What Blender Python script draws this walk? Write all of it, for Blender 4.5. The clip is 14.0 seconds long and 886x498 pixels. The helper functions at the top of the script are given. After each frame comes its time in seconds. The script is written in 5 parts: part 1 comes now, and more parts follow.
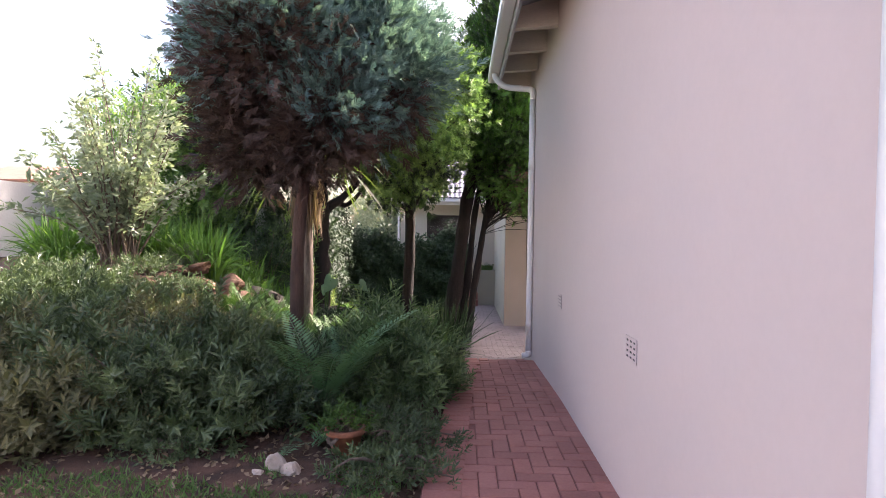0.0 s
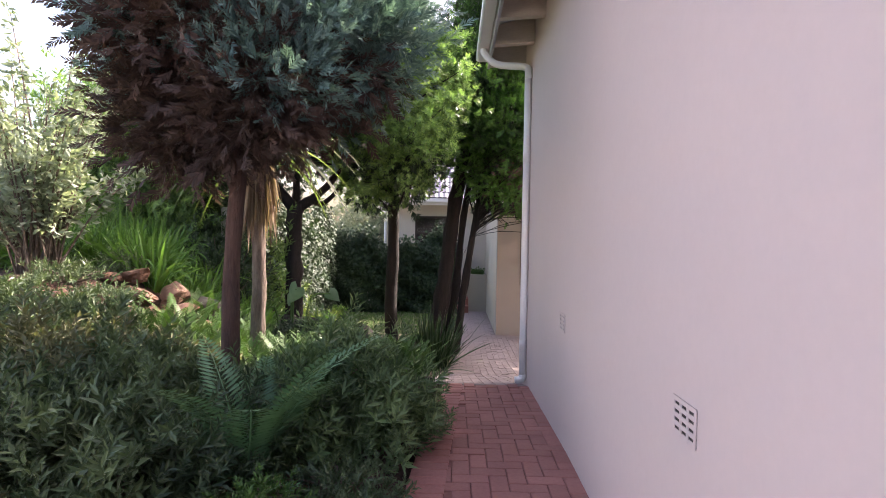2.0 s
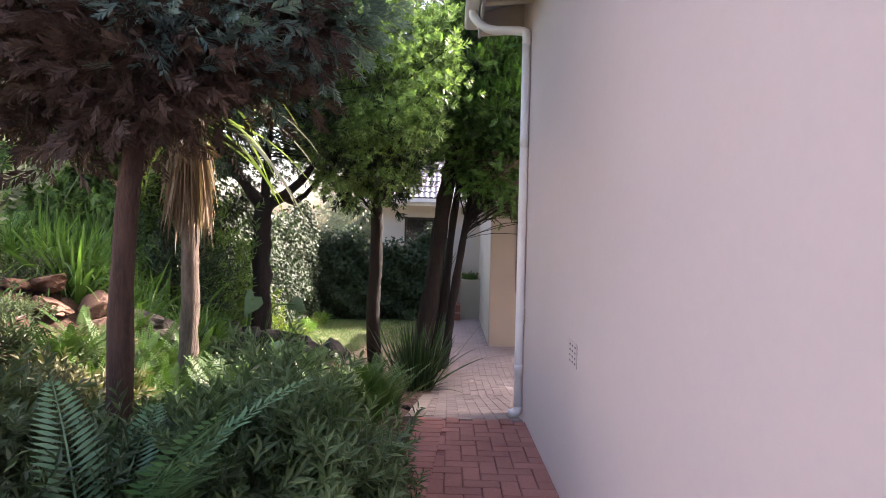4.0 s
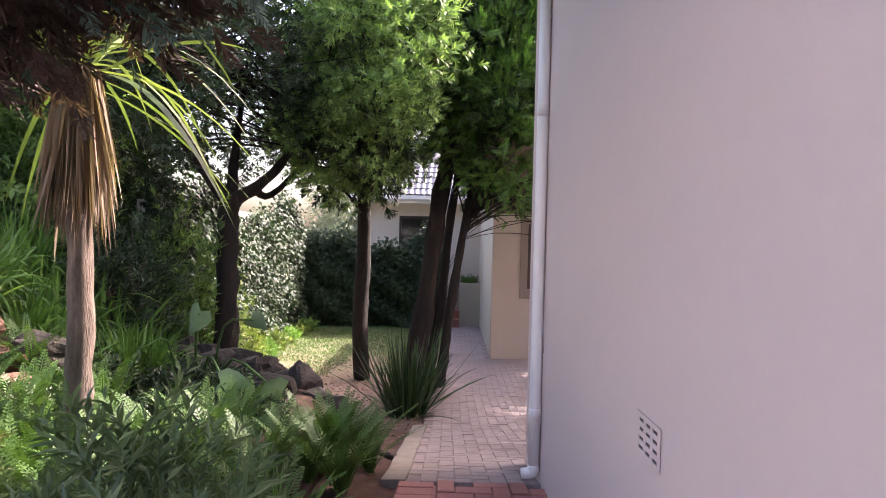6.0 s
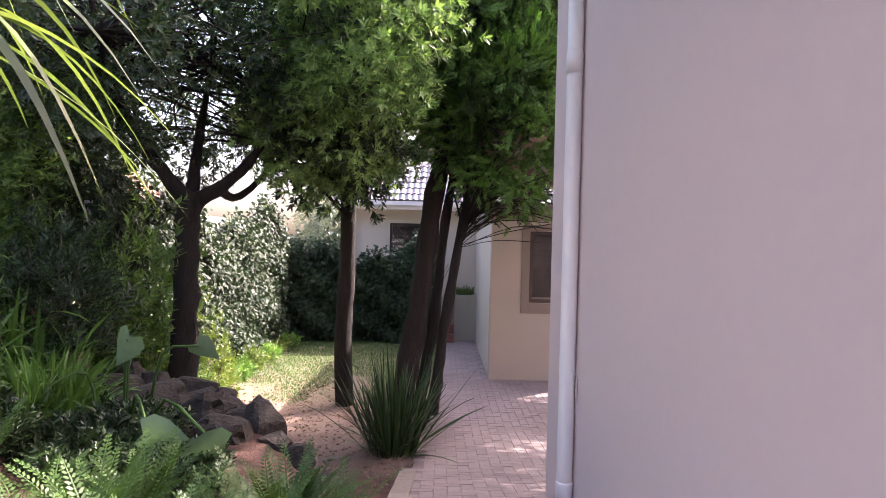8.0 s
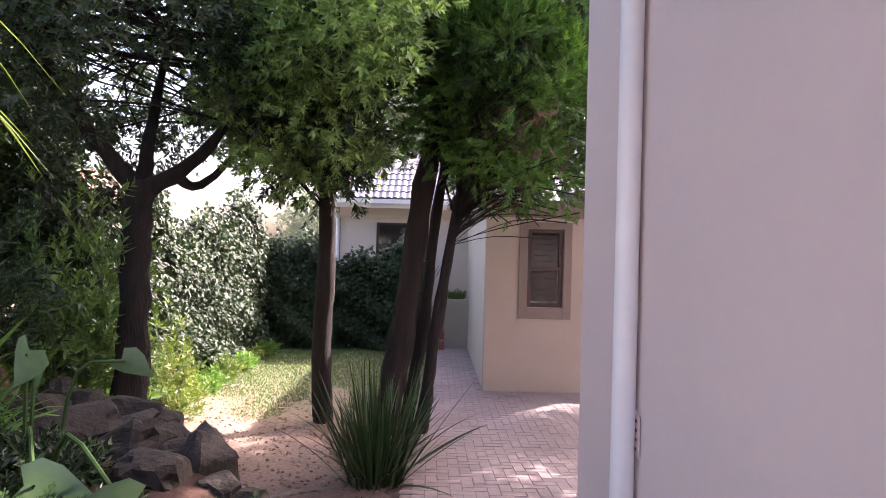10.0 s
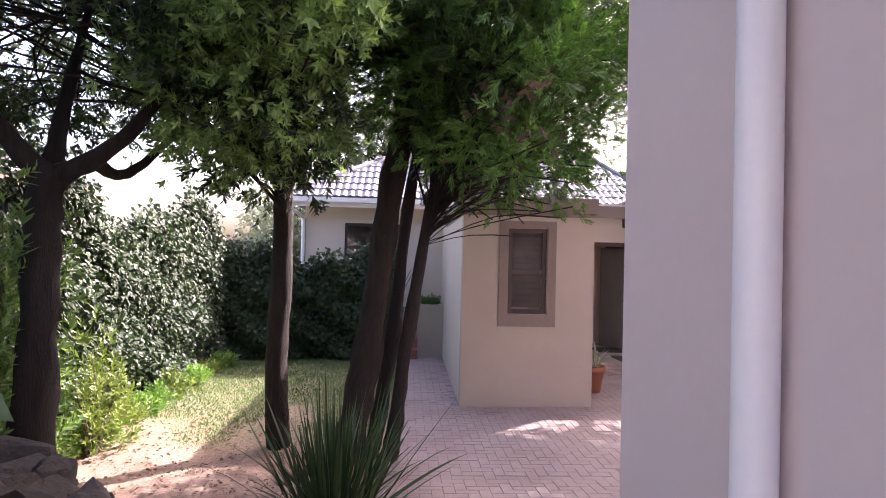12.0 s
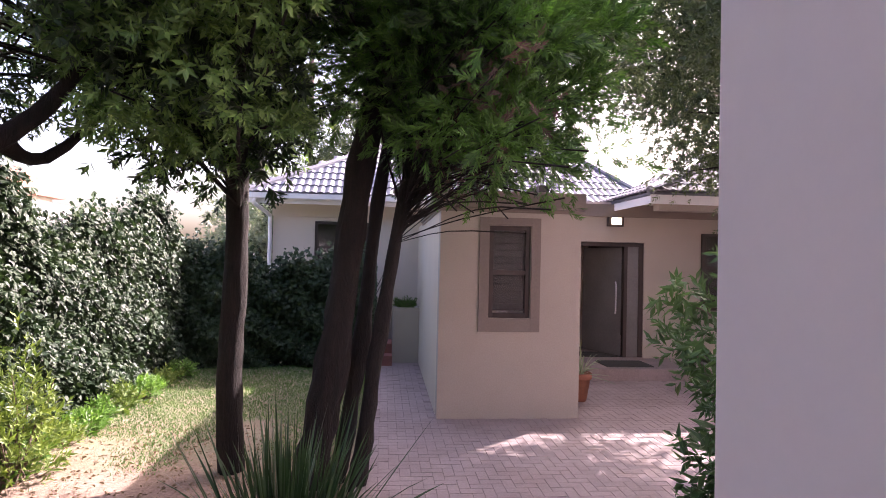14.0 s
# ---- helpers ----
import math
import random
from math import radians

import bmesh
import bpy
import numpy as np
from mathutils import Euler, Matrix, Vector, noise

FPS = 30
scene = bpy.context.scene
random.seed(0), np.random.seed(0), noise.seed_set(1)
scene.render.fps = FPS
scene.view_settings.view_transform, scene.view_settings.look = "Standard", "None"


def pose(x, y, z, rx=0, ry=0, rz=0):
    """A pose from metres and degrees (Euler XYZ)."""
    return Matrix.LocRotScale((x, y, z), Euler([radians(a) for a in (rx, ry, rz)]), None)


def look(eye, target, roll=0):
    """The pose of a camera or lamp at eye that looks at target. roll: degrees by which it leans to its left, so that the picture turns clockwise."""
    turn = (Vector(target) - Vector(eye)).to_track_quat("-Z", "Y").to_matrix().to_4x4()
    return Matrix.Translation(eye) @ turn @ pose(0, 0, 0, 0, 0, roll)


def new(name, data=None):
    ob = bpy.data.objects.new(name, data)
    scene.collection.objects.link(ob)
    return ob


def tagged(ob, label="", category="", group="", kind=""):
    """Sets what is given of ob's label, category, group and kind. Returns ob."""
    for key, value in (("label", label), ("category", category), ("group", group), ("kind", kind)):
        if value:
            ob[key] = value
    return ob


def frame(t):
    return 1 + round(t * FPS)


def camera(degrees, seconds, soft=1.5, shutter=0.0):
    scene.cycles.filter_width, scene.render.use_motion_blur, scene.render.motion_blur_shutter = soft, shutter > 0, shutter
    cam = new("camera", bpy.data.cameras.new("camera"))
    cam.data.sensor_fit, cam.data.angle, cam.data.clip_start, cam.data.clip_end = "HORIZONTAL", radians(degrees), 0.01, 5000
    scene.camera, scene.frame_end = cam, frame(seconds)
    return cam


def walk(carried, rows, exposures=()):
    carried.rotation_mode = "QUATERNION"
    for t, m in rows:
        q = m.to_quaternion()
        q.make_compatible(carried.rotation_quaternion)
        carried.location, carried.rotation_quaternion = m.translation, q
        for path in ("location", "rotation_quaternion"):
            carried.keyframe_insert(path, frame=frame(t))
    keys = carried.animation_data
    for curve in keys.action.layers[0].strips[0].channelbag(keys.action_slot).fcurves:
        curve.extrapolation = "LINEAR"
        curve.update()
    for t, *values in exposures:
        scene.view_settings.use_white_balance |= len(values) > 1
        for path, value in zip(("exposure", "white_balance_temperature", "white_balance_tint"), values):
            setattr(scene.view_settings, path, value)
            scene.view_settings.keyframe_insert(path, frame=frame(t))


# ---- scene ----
cam = camera(74.2, 14.0, 0.9)
PATH = [
    (0, (-0.006, 0.067, 1.279), (-0.069, 2.065, 1.228), 0.8),
    (0.5, (0.009, 0.312, 1.276), (-0.047, 2.31, 1.227), 0.9),
    (1, (0.025, 0.569, 1.285), (-0.024, 2.568, 1.236), 0.9),
    (1.5, (0.062, 0.815, 1.288), (0.018, 2.814, 1.243), 1.0),
    (2, (0.097, 1.053, 1.291), (0.056, 3.052, 1.246), 1.0),
    (2.5, (0.123, 1.296, 1.283), (0.085, 3.296, 1.242), 1.1),
    (3, (0.151, 1.556, 1.291), (0.119, 3.556, 1.247), 1.1),
    (3.5, (0.2, 1.827, 1.284), (0.169, 3.827, 1.245), 1.2),
    (3.7, (0.204, 1.913, 1.275), (0.177, 3.912, 1.241), 1.3),
    (5.8, (0.245, 3.101, 1.276), (0.218, 5.101, 1.243), 1.4),
    (6, (0.243, 3.206, 1.28), (0.218, 5.205, 1.247), 1.4),
    (6.5, (0.241, 3.437, 1.283), (0.221, 5.437, 1.261), 1.4),
    (7, (0.253, 3.669, 1.281), (0.238, 5.669, 1.275), 1.4),
    (7.5, (0.252, 3.898, 1.271), (0.242, 5.898, 1.267), 1.4),
    (8, (0.233, 4.151, 1.264), (0.229, 6.151, 1.264), 1.5),
    (8.2, (0.243, 4.226, 1.264), (0.239, 6.226, 1.263), 1.3),
    (10.5, (0.214, 5.165, 1.149), (0.266, 7.165, 1.177), 1.6),
    (11, (0.228, 5.364, 1.131), (0.305, 7.362, 1.167), 1.5),
    (11.5, (0.235, 5.549, 1.171), (0.334, 7.547, 1.199), 1.5),
    (12, (0.251, 5.75, 1.157), (0.372, 7.746, 1.189), 1.4),
    (12.5, (0.267, 5.935, 1.156), (0.412, 7.93, 1.189), 1.3),
    (13, (0.284, 6.074, 1.151), (0.453, 8.066, 1.186), 1.2),
    (13.5, (0.301, 6.227, 1.145), (0.489, 8.218, 1.182), 1.3),
    (14, (0.315, 6.379, 1.139), (0.513, 8.369, 1.177), 1.3),
]
walk(cam, [(t, look(eye, target, roll)) for t, eye, target, roll in PATH],
     exposures=[(0.0, 2.28, 6850, 20), (3.5, 2.34, 6900, 22), (7.0, 2.41, 6720, 28), (11.0, 2.49, 6650, 32), (14.0, 2.20, 6500, 34)])

# ---- world and sun ----
SUN_DIR = Vector((0.966, 0.77, 1.0)).normalized()
world = bpy.data.worlds.new("world")
scene.world = world
world.use_nodes = True
wn = world.node_tree
wn.nodes.clear()
sky = wn.nodes.new("ShaderNodeTexSky")
sky.sky_type = "NISHITA"
sky.sun_disc = False
sky.sun_elevation = math.asin(SUN_DIR.z)
sky.sun_rotation = math.atan2(SUN_DIR.x, SUN_DIR.y)
sky.air_density, sky.dust_density, sky.ozone_density = 1.0, 6.0, 1.0
wb = wn.nodes.new("ShaderNodeBackground")
wb.inputs["Strength"].default_value = 0.15
wo = wn.nodes.new("ShaderNodeOutputWorld")
wn.links.new(sky.outputs["Color"], wb.inputs["Color"])
wn.links.new(wb.outputs["Background"], wo.inputs["Surface"])
sun = new("sun", bpy.data.lights.new("sun", "SUN"))
sun.data.energy, sun.data.angle, sun.data.color = 4.2, radians(0.6), (1.0, 0.95, 0.88)
sun.matrix_world = look(SUN_DIR * 30, (0, 0, 0))


# ---- materials ----
def shader(name):
    m = bpy.data.materials.new(name)
    m.use_nodes = True
    t = m.node_tree
    t.nodes.clear()
    out = t.nodes.new("ShaderNodeOutputMaterial")
    b = t.nodes.new("ShaderNodeBsdfPrincipled")
    t.links.new(b.outputs[0], out.inputs["Surface"])
    return m, t, b, out


def ramp(t, fac, stops):
    r = t.nodes.new("ShaderNodeValToRGB")
    while len(r.color_ramp.elements) < len(stops):
        r.color_ramp.elements.new(0.5)
    for e, (p, c) in zip(r.color_ramp.elements, stops):
        e.position, e.color = p, (*c, 1)
    t.links.new(fac, r.inputs["Fac"])
    return r.outputs["Color"]


def noise_tex(t, scale, detail=5, rough=0.6, stretch=(1, 1, 1)):
    g = t.nodes.new("ShaderNodeNewGeometry")
    mp = t.nodes.new("ShaderNodeMapping")
    mp.inputs["Scale"].default_value = stretch
    t.links.new(g.outputs["Position"], mp.inputs["Vector"])
    n = t.nodes.new("ShaderNodeTexNoise")
    n.inputs["Scale"].default_value = scale
    n.inputs["Detail"].default_value = detail
    n.inputs["Roughness"].default_value = rough
    t.links.new(mp.outputs["Vector"], n.inputs["Vector"])
    return n.outputs["Fac"]


def blend(t, fac, a, b, mode="MIX"):
    x = t.nodes.new("ShaderNodeMix")
    x.data_type, x.blend_type = "RGBA", mode
    for sock, v in ((x.inputs[0], fac), (x.inputs[6], a), (x.inputs[7], b)):
        if isinstance(v, (int, float)):
            sock.default_value = v
        elif isinstance(v, tuple):
            sock.default_value = (*v, 1)
        else:
            t.links.new(v, sock)
    return x.outputs[2]


def bump(t, b, height, strength, dist=0.01):
    n = t.nodes.new("ShaderNodeBump")
    n.inputs["Strength"].default_value = strength
    n.inputs["Distance"].default_value = dist
    t.links.new(height, n.inputs["Height"])
    t.links.new(n.outputs["Normal"], b.inputs["Normal"])


def surface(name, c1, c2, big=0.8, fine=40.0, rough=0.8, bump_s=0.3, bump_d=0.004, stretch=(1, 1, 1), metal=0.0, vary=0.0, low=0.35, high=0.65, grain=0.25):
    """Two colours mixed by coarse and fine noise, with fine relief; vary: brightness change from object to object."""
    m, t, b, out = shader(name)
    n1, n2 = noise_tex(t, big, 6, 0.65, stretch), noise_tex(t, fine, 4, 0.6, stretch)
    c = ramp(t, n1, [(low, c1), (high, c2)])
    c = blend(t, grain, c, ramp(t, n2, [(0.3, tuple(v * 0.75 for v in c1)), (0.7, tuple(min(1, v * 1.2) for v in c2))]))
    if vary:
        o = t.nodes.new("ShaderNodeObjectInfo")
        v = ramp(t, o.outputs["Random"], [(0, (1 - vary,) * 3), (1, (1 + vary * 0.5,) * 3)])
        c = blend(t, 1.0, c, v, "MULTIPLY")
    t.links.new(c, b.inputs["Base Color"])
    b.inputs["Roughness"].default_value = rough
    b.inputs["Metallic"].default_value = metal
    bump(t, b, n2, bump_s, bump_d)
    return m


def leaf_material(name, c1, c2, c3, trans=0.35, rough=0.5, big=1.2, gloss=0.5):
    """Leaf colours that differ from leaf to leaf and in patches, with light shining through."""
    m, t, b, out = shader(name)
    g = t.nodes.new("ShaderNodeNewGeometry")
    c = ramp(t, g.outputs["Random Per Island"], [(0.0, c1), (0.6, c2), (1.0, c3)])
    c = blend(t, 0.45, c, ramp(t, noise_tex(t, big, 3), [(0.35, c1), (0.65, c3)]))
    t.links.new(c, b.inputs["Base Color"])
    b.inputs["Roughness"].default_value = rough
    b.inputs["Specular IOR Level"].default_value = gloss
    tr = t.nodes.new("ShaderNodeBsdfTranslucent")
    warm = blend(t, 1.0, c, (1.25, 1.32, 0.72), "MULTIPLY")
    t.links.new(warm, tr.inputs["Color"])
    mix = t.nodes.new("ShaderNodeMixShader")
    mix.inputs[0].default_value = trans
    t.links.new(b.outputs[0], mix.inputs[1])
    t.links.new(tr.outputs[0], mix.inputs[2])
    t.links.new(mix.outputs[0], out.inputs["Surface"])
    return m


M_WALL = surface("pink_beige_plaster", (0.61, 0.507, 0.48), (0.64, 0.532, 0.505), 0.6, 35, 0.85, 0.04, 0.001, grain=0.05)
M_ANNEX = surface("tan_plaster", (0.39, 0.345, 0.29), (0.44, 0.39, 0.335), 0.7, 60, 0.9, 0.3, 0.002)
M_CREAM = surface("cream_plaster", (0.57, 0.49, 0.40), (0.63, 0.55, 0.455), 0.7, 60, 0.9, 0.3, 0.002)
M_TRIM = surface("taupe_plaster_trim", (0.205, 0.170, 0.143), (0.245, 0.206, 0.176), 1.0, 60, 0.9, 0.3, 0.002)
M_WHITE = surface("white_gloss_paint", (0.76, 0.74, 0.74), (0.81, 0.79, 0.79), 1.5, 90, 0.35, 0.05, 0.001, grain=0.04)
M_RAFTER = surface("cream_painted_timber", (0.50, 0.45, 0.38), (0.60, 0.54, 0.46), 1.5, 30, 0.7, 0.2, 0.002, (1, 6, 6))
M_FASCIA = surface("weathered_grey_paint", (0.38, 0.38, 0.40), (0.50, 0.50, 0.52), 2.0, 40, 0.7, 0.3, 0.002)
M_RED = surface("red_painted_brick", (0.285, 0.108, 0.09), (0.385, 0.165, 0.138), 2.2, 50, 0.75, 0.5, 0.003, vary=0.16)
M_PINK = surface("pink_paving_brick", (0.225, 0.172, 0.163), (0.355, 0.282, 0.268), 1.6, 45, 0.85, 0.5, 0.003, vary=0.10, low=0.3, high=0.7)
M_JOINT = surface("sandy_joint", (0.10, 0.06, 0.05), (0.17, 0.10, 0.085), 4, 60, 0.95)
M_RED_JOINT = surface("reddish_painted_joint", (0.15, 0.062, 0.052), (0.25, 0.105, 0.088), 5, 60, 0.9)
M_CONCRETE = surface("pale_worn_concrete", (0.20, 0.165, 0.14), (0.31, 0.26, 0.22), 5, 50, 0.95, 0.6, 0.005)
M_SAND = surface("pale_sandy_joint", (0.17, 0.13, 0.122), (0.29, 0.228, 0.216), 4, 60, 0.95)
M_BROWN = surface("dark_brown_timber", (0.022, 0.013, 0.010), (0.040, 0.024, 0.018), 2, 30, 0.5, 0.2, 0.002, (6, 6, 1))
# Near black that stands for shade indoors and behind window glass.
M_DARK = surface("dark_indoor_shade", (0.05, 0.04, 0.035), (0.07, 0.06, 0.05), 1, 20, 0.9)
M_TILE = surface("grey_concrete_tile", (0.10, 0.10, 0.125), (0.19, 0.19, 0.225), 1.2, 30, 0.55, 0.4, 0.004, vary=0.25)
M_TERRA = surface("terracotta", (0.22, 0.08, 0.045), (0.32, 0.13, 0.075), 5, 60, 0.8)
M_BARK_RED = surface("reddish_brown_bark", (0.048, 0.026, 0.020), (0.125, 0.070, 0.052), 6, 40, 0.95, 0.9, 0.02, (3, 3, 0.5))
M_BARK_DARK = surface("dark_bark", (0.008, 0.006, 0.005), (0.026, 0.018, 0.014), 7, 40, 0.95, 0.9, 0.02, (3, 3, 0.5))
M_BARK_GREY = surface("grey_brown_fibrous_bark", (0.09, 0.065, 0.05), (0.24, 0.18, 0.145), 8, 45, 0.95, 0.9, 0.02, (3, 3, 0.6))
M_ROCK = surface("brown_sandstone", (0.115, 0.056, 0.036), (0.22, 0.125, 0.088), 4, 30, 0.95, 0.8, 0.02)
M_ROCK_DARK = surface("dark_garden_stone", (0.020, 0.017, 0.013), (0.060, 0.047, 0.037), 5, 30, 0.95, 0.8, 0.02)
M_ROCK_PALE = surface("pale_quartz_stone", (0.33, 0.26, 0.22), (0.52, 0.43, 0.38), 8, 40, 0.85, 0.8, 0.02)
M_BOUNDARY = surface("grey_white_plaster", (0.50, 0.48, 0.47), (0.62, 0.60, 0.59), 0.8, 40, 0.9)
M_REDROOF = surface("red_brown_roof", (0.24, 0.11, 0.08), (0.33, 0.16, 0.12), 2, 20, 0.8)
M_MAT = surface("dark_coir_mat", (0.035, 0.035, 0.03), (0.06, 0.06, 0.05), 10, 80, 1.0)

L_CONIFER = leaf_material("blue_green_conifer_needles", (0.044, 0.090, 0.090), (0.100, 0.180, 0.174), (0.29, 0.42, 0.39), 0.22, 0.6)
# Shade colour of the blue conifer, and dry sprays under the cypress.
L_CONIFER_BROWN = leaf_material("reddish_dry_and_shaded_needles", (0.040, 0.024, 0.019), (0.078, 0.046, 0.038), (0.15, 0.09, 0.073), 0.2, 0.7)
L_CYPRESS = leaf_material("bright_green_cypress_sprays", (0.013, 0.038, 0.010), (0.038, 0.106, 0.019), (0.14, 0.32, 0.052), 0.28, 0.55)
L_BROAD = leaf_material("glossy_green_leaves", (0.038, 0.092, 0.030), (0.105, 0.21, 0.060), (0.30, 0.46, 0.145), 0.42, 0.34)
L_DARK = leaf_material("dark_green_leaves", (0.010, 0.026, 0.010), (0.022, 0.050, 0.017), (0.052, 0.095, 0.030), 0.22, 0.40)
L_IVY = leaf_material("ivy_leaves", (0.010, 0.026, 0.012), (0.026, 0.053, 0.024), (0.062, 0.100, 0.050), 0.14, 0.48, 1.2, 0.3)
L_LIME = leaf_material("yellow_green_leaves", (0.06, 0.11, 0.024), (0.12, 0.185, 0.042), (0.24, 0.31, 0.08), 0.35, 0.45)
L_SHRUB = leaf_material("grey_green_shrub_leaves", (0.028, 0.052, 0.022), (0.066, 0.106, 0.045), (0.17, 0.22, 0.105), 0.25, 0.42)
# Brighter copy of L_SHRUB with sunlight put into the leaf colour.
L_SHRUB_SUNLIT = leaf_material("sunlit_green_shrub_leaves", (0.042, 0.084, 0.034), (0.100, 0.165, 0.068), (0.24, 0.32, 0.15), 0.3, 0.42)
L_SHRUB_DRY = leaf_material("olive_brown_shrub_leaves", (0.070, 0.072, 0.036), (0.125, 0.122, 0.062), (0.22, 0.215, 0.11), 0.25, 0.7)
L_SILVER = leaf_material("pale_silvery_leaves", (0.11, 0.15, 0.10), (0.22, 0.27, 0.19), (0.42, 0.46, 0.36), 0.3, 0.35)
L_FERN = leaf_material("fresh_green_fern", (0.024, 0.064, 0.015), (0.054, 0.118, 0.027), (0.125, 0.22, 0.05), 0.25, 0.5, 1.2, 0.3)
L_CYCAD = leaf_material("blue_green_cycad_fronds", (0.055, 0.13, 0.06), (0.105, 0.22, 0.105), (0.18, 0.33, 0.17), 0.2, 0.4)
L_STRAP = leaf_material("strap_leaves", (0.045, 0.115, 0.026), (0.095, 0.21, 0.045), (0.20, 0.36, 0.075), 0.4, 0.42)
L_CORD = leaf_material("yellow_green_cordyline_leaves", (0.05, 0.085, 0.022), (0.10, 0.15, 0.040), (0.21, 0.27, 0.08), 0.3, 0.4)
L_DEAD = leaf_material("dry_brown_leaves", (0.12, 0.075, 0.05), (0.22, 0.15, 0.10), (0.36, 0.27, 0.19), 0.2, 0.8)
L_GRASS = leaf_material("lawn_grass", (0.052, 0.125, 0.040), (0.095, 0.188, 0.060), (0.165, 0.255, 0.092), 0.25, 0.7, 1.2, 0.2)
L_VINE = leaf_material("jasmine_leaves", (0.018, 0.050, 0.020), (0.042, 0.100, 0.036), (0.10, 0.20, 0.065), 0.3, 0.4)


def ground_material():
    m, t, b, out = shader("soil_and_thin_grass")
    soil = ramp(t, noise_tex(t, 1.5, 6), [(0.3, (0.22, 0.14, 0.105)), (0.7, (0.38, 0.265, 0.21))])
    litter = ramp(t, noise_tex(t, 28, 5, 0.7), [(0.4, (0.10, 0.065, 0.045)), (0.62, (0.40, 0.29, 0.22))])
    soil = blend(t, 0.35, soil, litter)
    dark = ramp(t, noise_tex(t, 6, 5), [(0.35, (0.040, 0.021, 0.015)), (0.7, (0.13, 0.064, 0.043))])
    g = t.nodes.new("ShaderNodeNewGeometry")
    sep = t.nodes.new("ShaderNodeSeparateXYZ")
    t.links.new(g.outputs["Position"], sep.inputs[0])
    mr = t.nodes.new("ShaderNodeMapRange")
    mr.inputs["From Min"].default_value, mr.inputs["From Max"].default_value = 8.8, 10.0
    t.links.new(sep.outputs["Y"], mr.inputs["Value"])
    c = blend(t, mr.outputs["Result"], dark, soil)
    turf = ramp(t, noise_tex(t, 20, 5), [(0.35, (0.10, 0.145, 0.062)), (0.65, (0.20, 0.235, 0.115))])
    mr2 = t.nodes.new("ShaderNodeMapRange")
    mr2.inputs["From Min"].default_value, mr2.inputs["From Max"].default_value = 11.5, 14.0
    t.links.new(sep.outputs["Y"], mr2.inputs["Value"])
    mm = t.nodes.new("ShaderNodeMath")
    mm.operation = "MULTIPLY_ADD"
    mm.inputs[1].default_value, mm.inputs[2].default_value = 1.6, -0.30
    t.links.new(noise_tex(t, 2.2, 5, 0.7), mm.inputs[0])
    mul = t.nodes.new("ShaderNodeMath")
    mul.operation, mul.use_clamp = "MULTIPLY", True
    t.links.new(mm.outputs[0], mul.inputs[0])
    mul2 = t.nodes.new("ShaderNodeMath")
    mul2.operation, mul2.use_clamp = "MULTIPLY", True
    mul2.inputs[1].default_value = 2.0
    t.links.new(mr2.outputs["Result"], mul2.inputs[0])
    t.links.new(mul2.outputs[0], mul.inputs[1])
    c = blend(t, mul.outputs[0], c, turf)
    t.links.new(c, b.inputs["Base Color"])
    b.inputs["Roughness"].default_value = 0.95
    bump(t, b, noise_tex(t, 30, 6, 0.75), 0.8, 0.02)
    return m


M_GROUND = ground_material()


def glass_material():
    m, t, b, out = shader("window_glass")
    b.inputs["Base Color"].default_value = (0.75, 0.78, 0.80, 1)
    b.inputs["Transmission Weight"].default_value = 1.0
    b.inputs["IOR"].default_value = 1.45
    b.inputs["Roughness"].default_value = 0.08
    b.inputs["Specular IOR Level"].default_value = 0.35
    return m


M_GLASS = glass_material()
mm_, tt_, bb_, oo_ = shader("lamp_glass")
bb_.inputs["Base Color"].default_value = (0.8, 0.75, 0.65, 1)
bb_.inputs["Emission Color"].default_value = (1.0, 0.82, 0.55, 1)
bb_.inputs["Emission Strength"].default_value = 1.6
M_LAMP = mm_


# ---- building helpers ----
def empty(name, x, y, z, label="", category="", group="", kind=""):
    ob = new(name)
    ob.empty_display_size = 0.1
    ob.matrix_basis = pose(x, y, z)
    return tagged(ob, label, category, group, kind)


def link_mesh(name, me, material, parent=None, label=""):
    me.materials.append(material)
    ob = new(name, me)
    if parent is not None:
        ob.parent = parent
        ob.matrix_parent_inverse = parent.matrix_basis.inverted()
    return tagged(ob, label)


def part(name, bm, material, parent=None, label="", smooth=False):
    """Links a bmesh, given in world places, as one mesh object under a thing or a part."""
    me = bpy.data.meshes.new(name)
    bmesh.ops.recalc_face_normals(bm, faces=bm.faces)
    for f in bm.faces:
        f.smooth = smooth
    bm.to_mesh(me)
    bm.free()
    return link_mesh(name, me, material, parent, label)


def np_mesh(name, verts, faces, material, parent=None, label="", smooth=False):
    """A mesh from number arrays: verts (n, 3), faces (m, 3 or 4)."""
    verts, faces = np.asarray(verts, dtype=np.float32), np.asarray(faces, dtype=np.int32)
    me = bpy.data.meshes.new(name)
    k = faces.shape[1]
    me.vertices.add(len(verts))
    me.vertices.foreach_set("co", verts.ravel())
    me.loops.add(faces.size)
    me.loops.foreach_set("vertex_index", faces.ravel())
    me.polygons.add(len(faces))
    me.polygons.foreach_set("loop_start", np.arange(0, faces.size, k, dtype=np.int32))
    me.polygons.foreach_set("loop_total", np.full(len(faces), k, dtype=np.int32))
    me.polygons.foreach_set("use_smooth", np.full(len(faces), smooth, dtype=bool))
    me.update(calc_edges=True)
    me.validate()
    return link_mesh(name, me, material, parent, label)


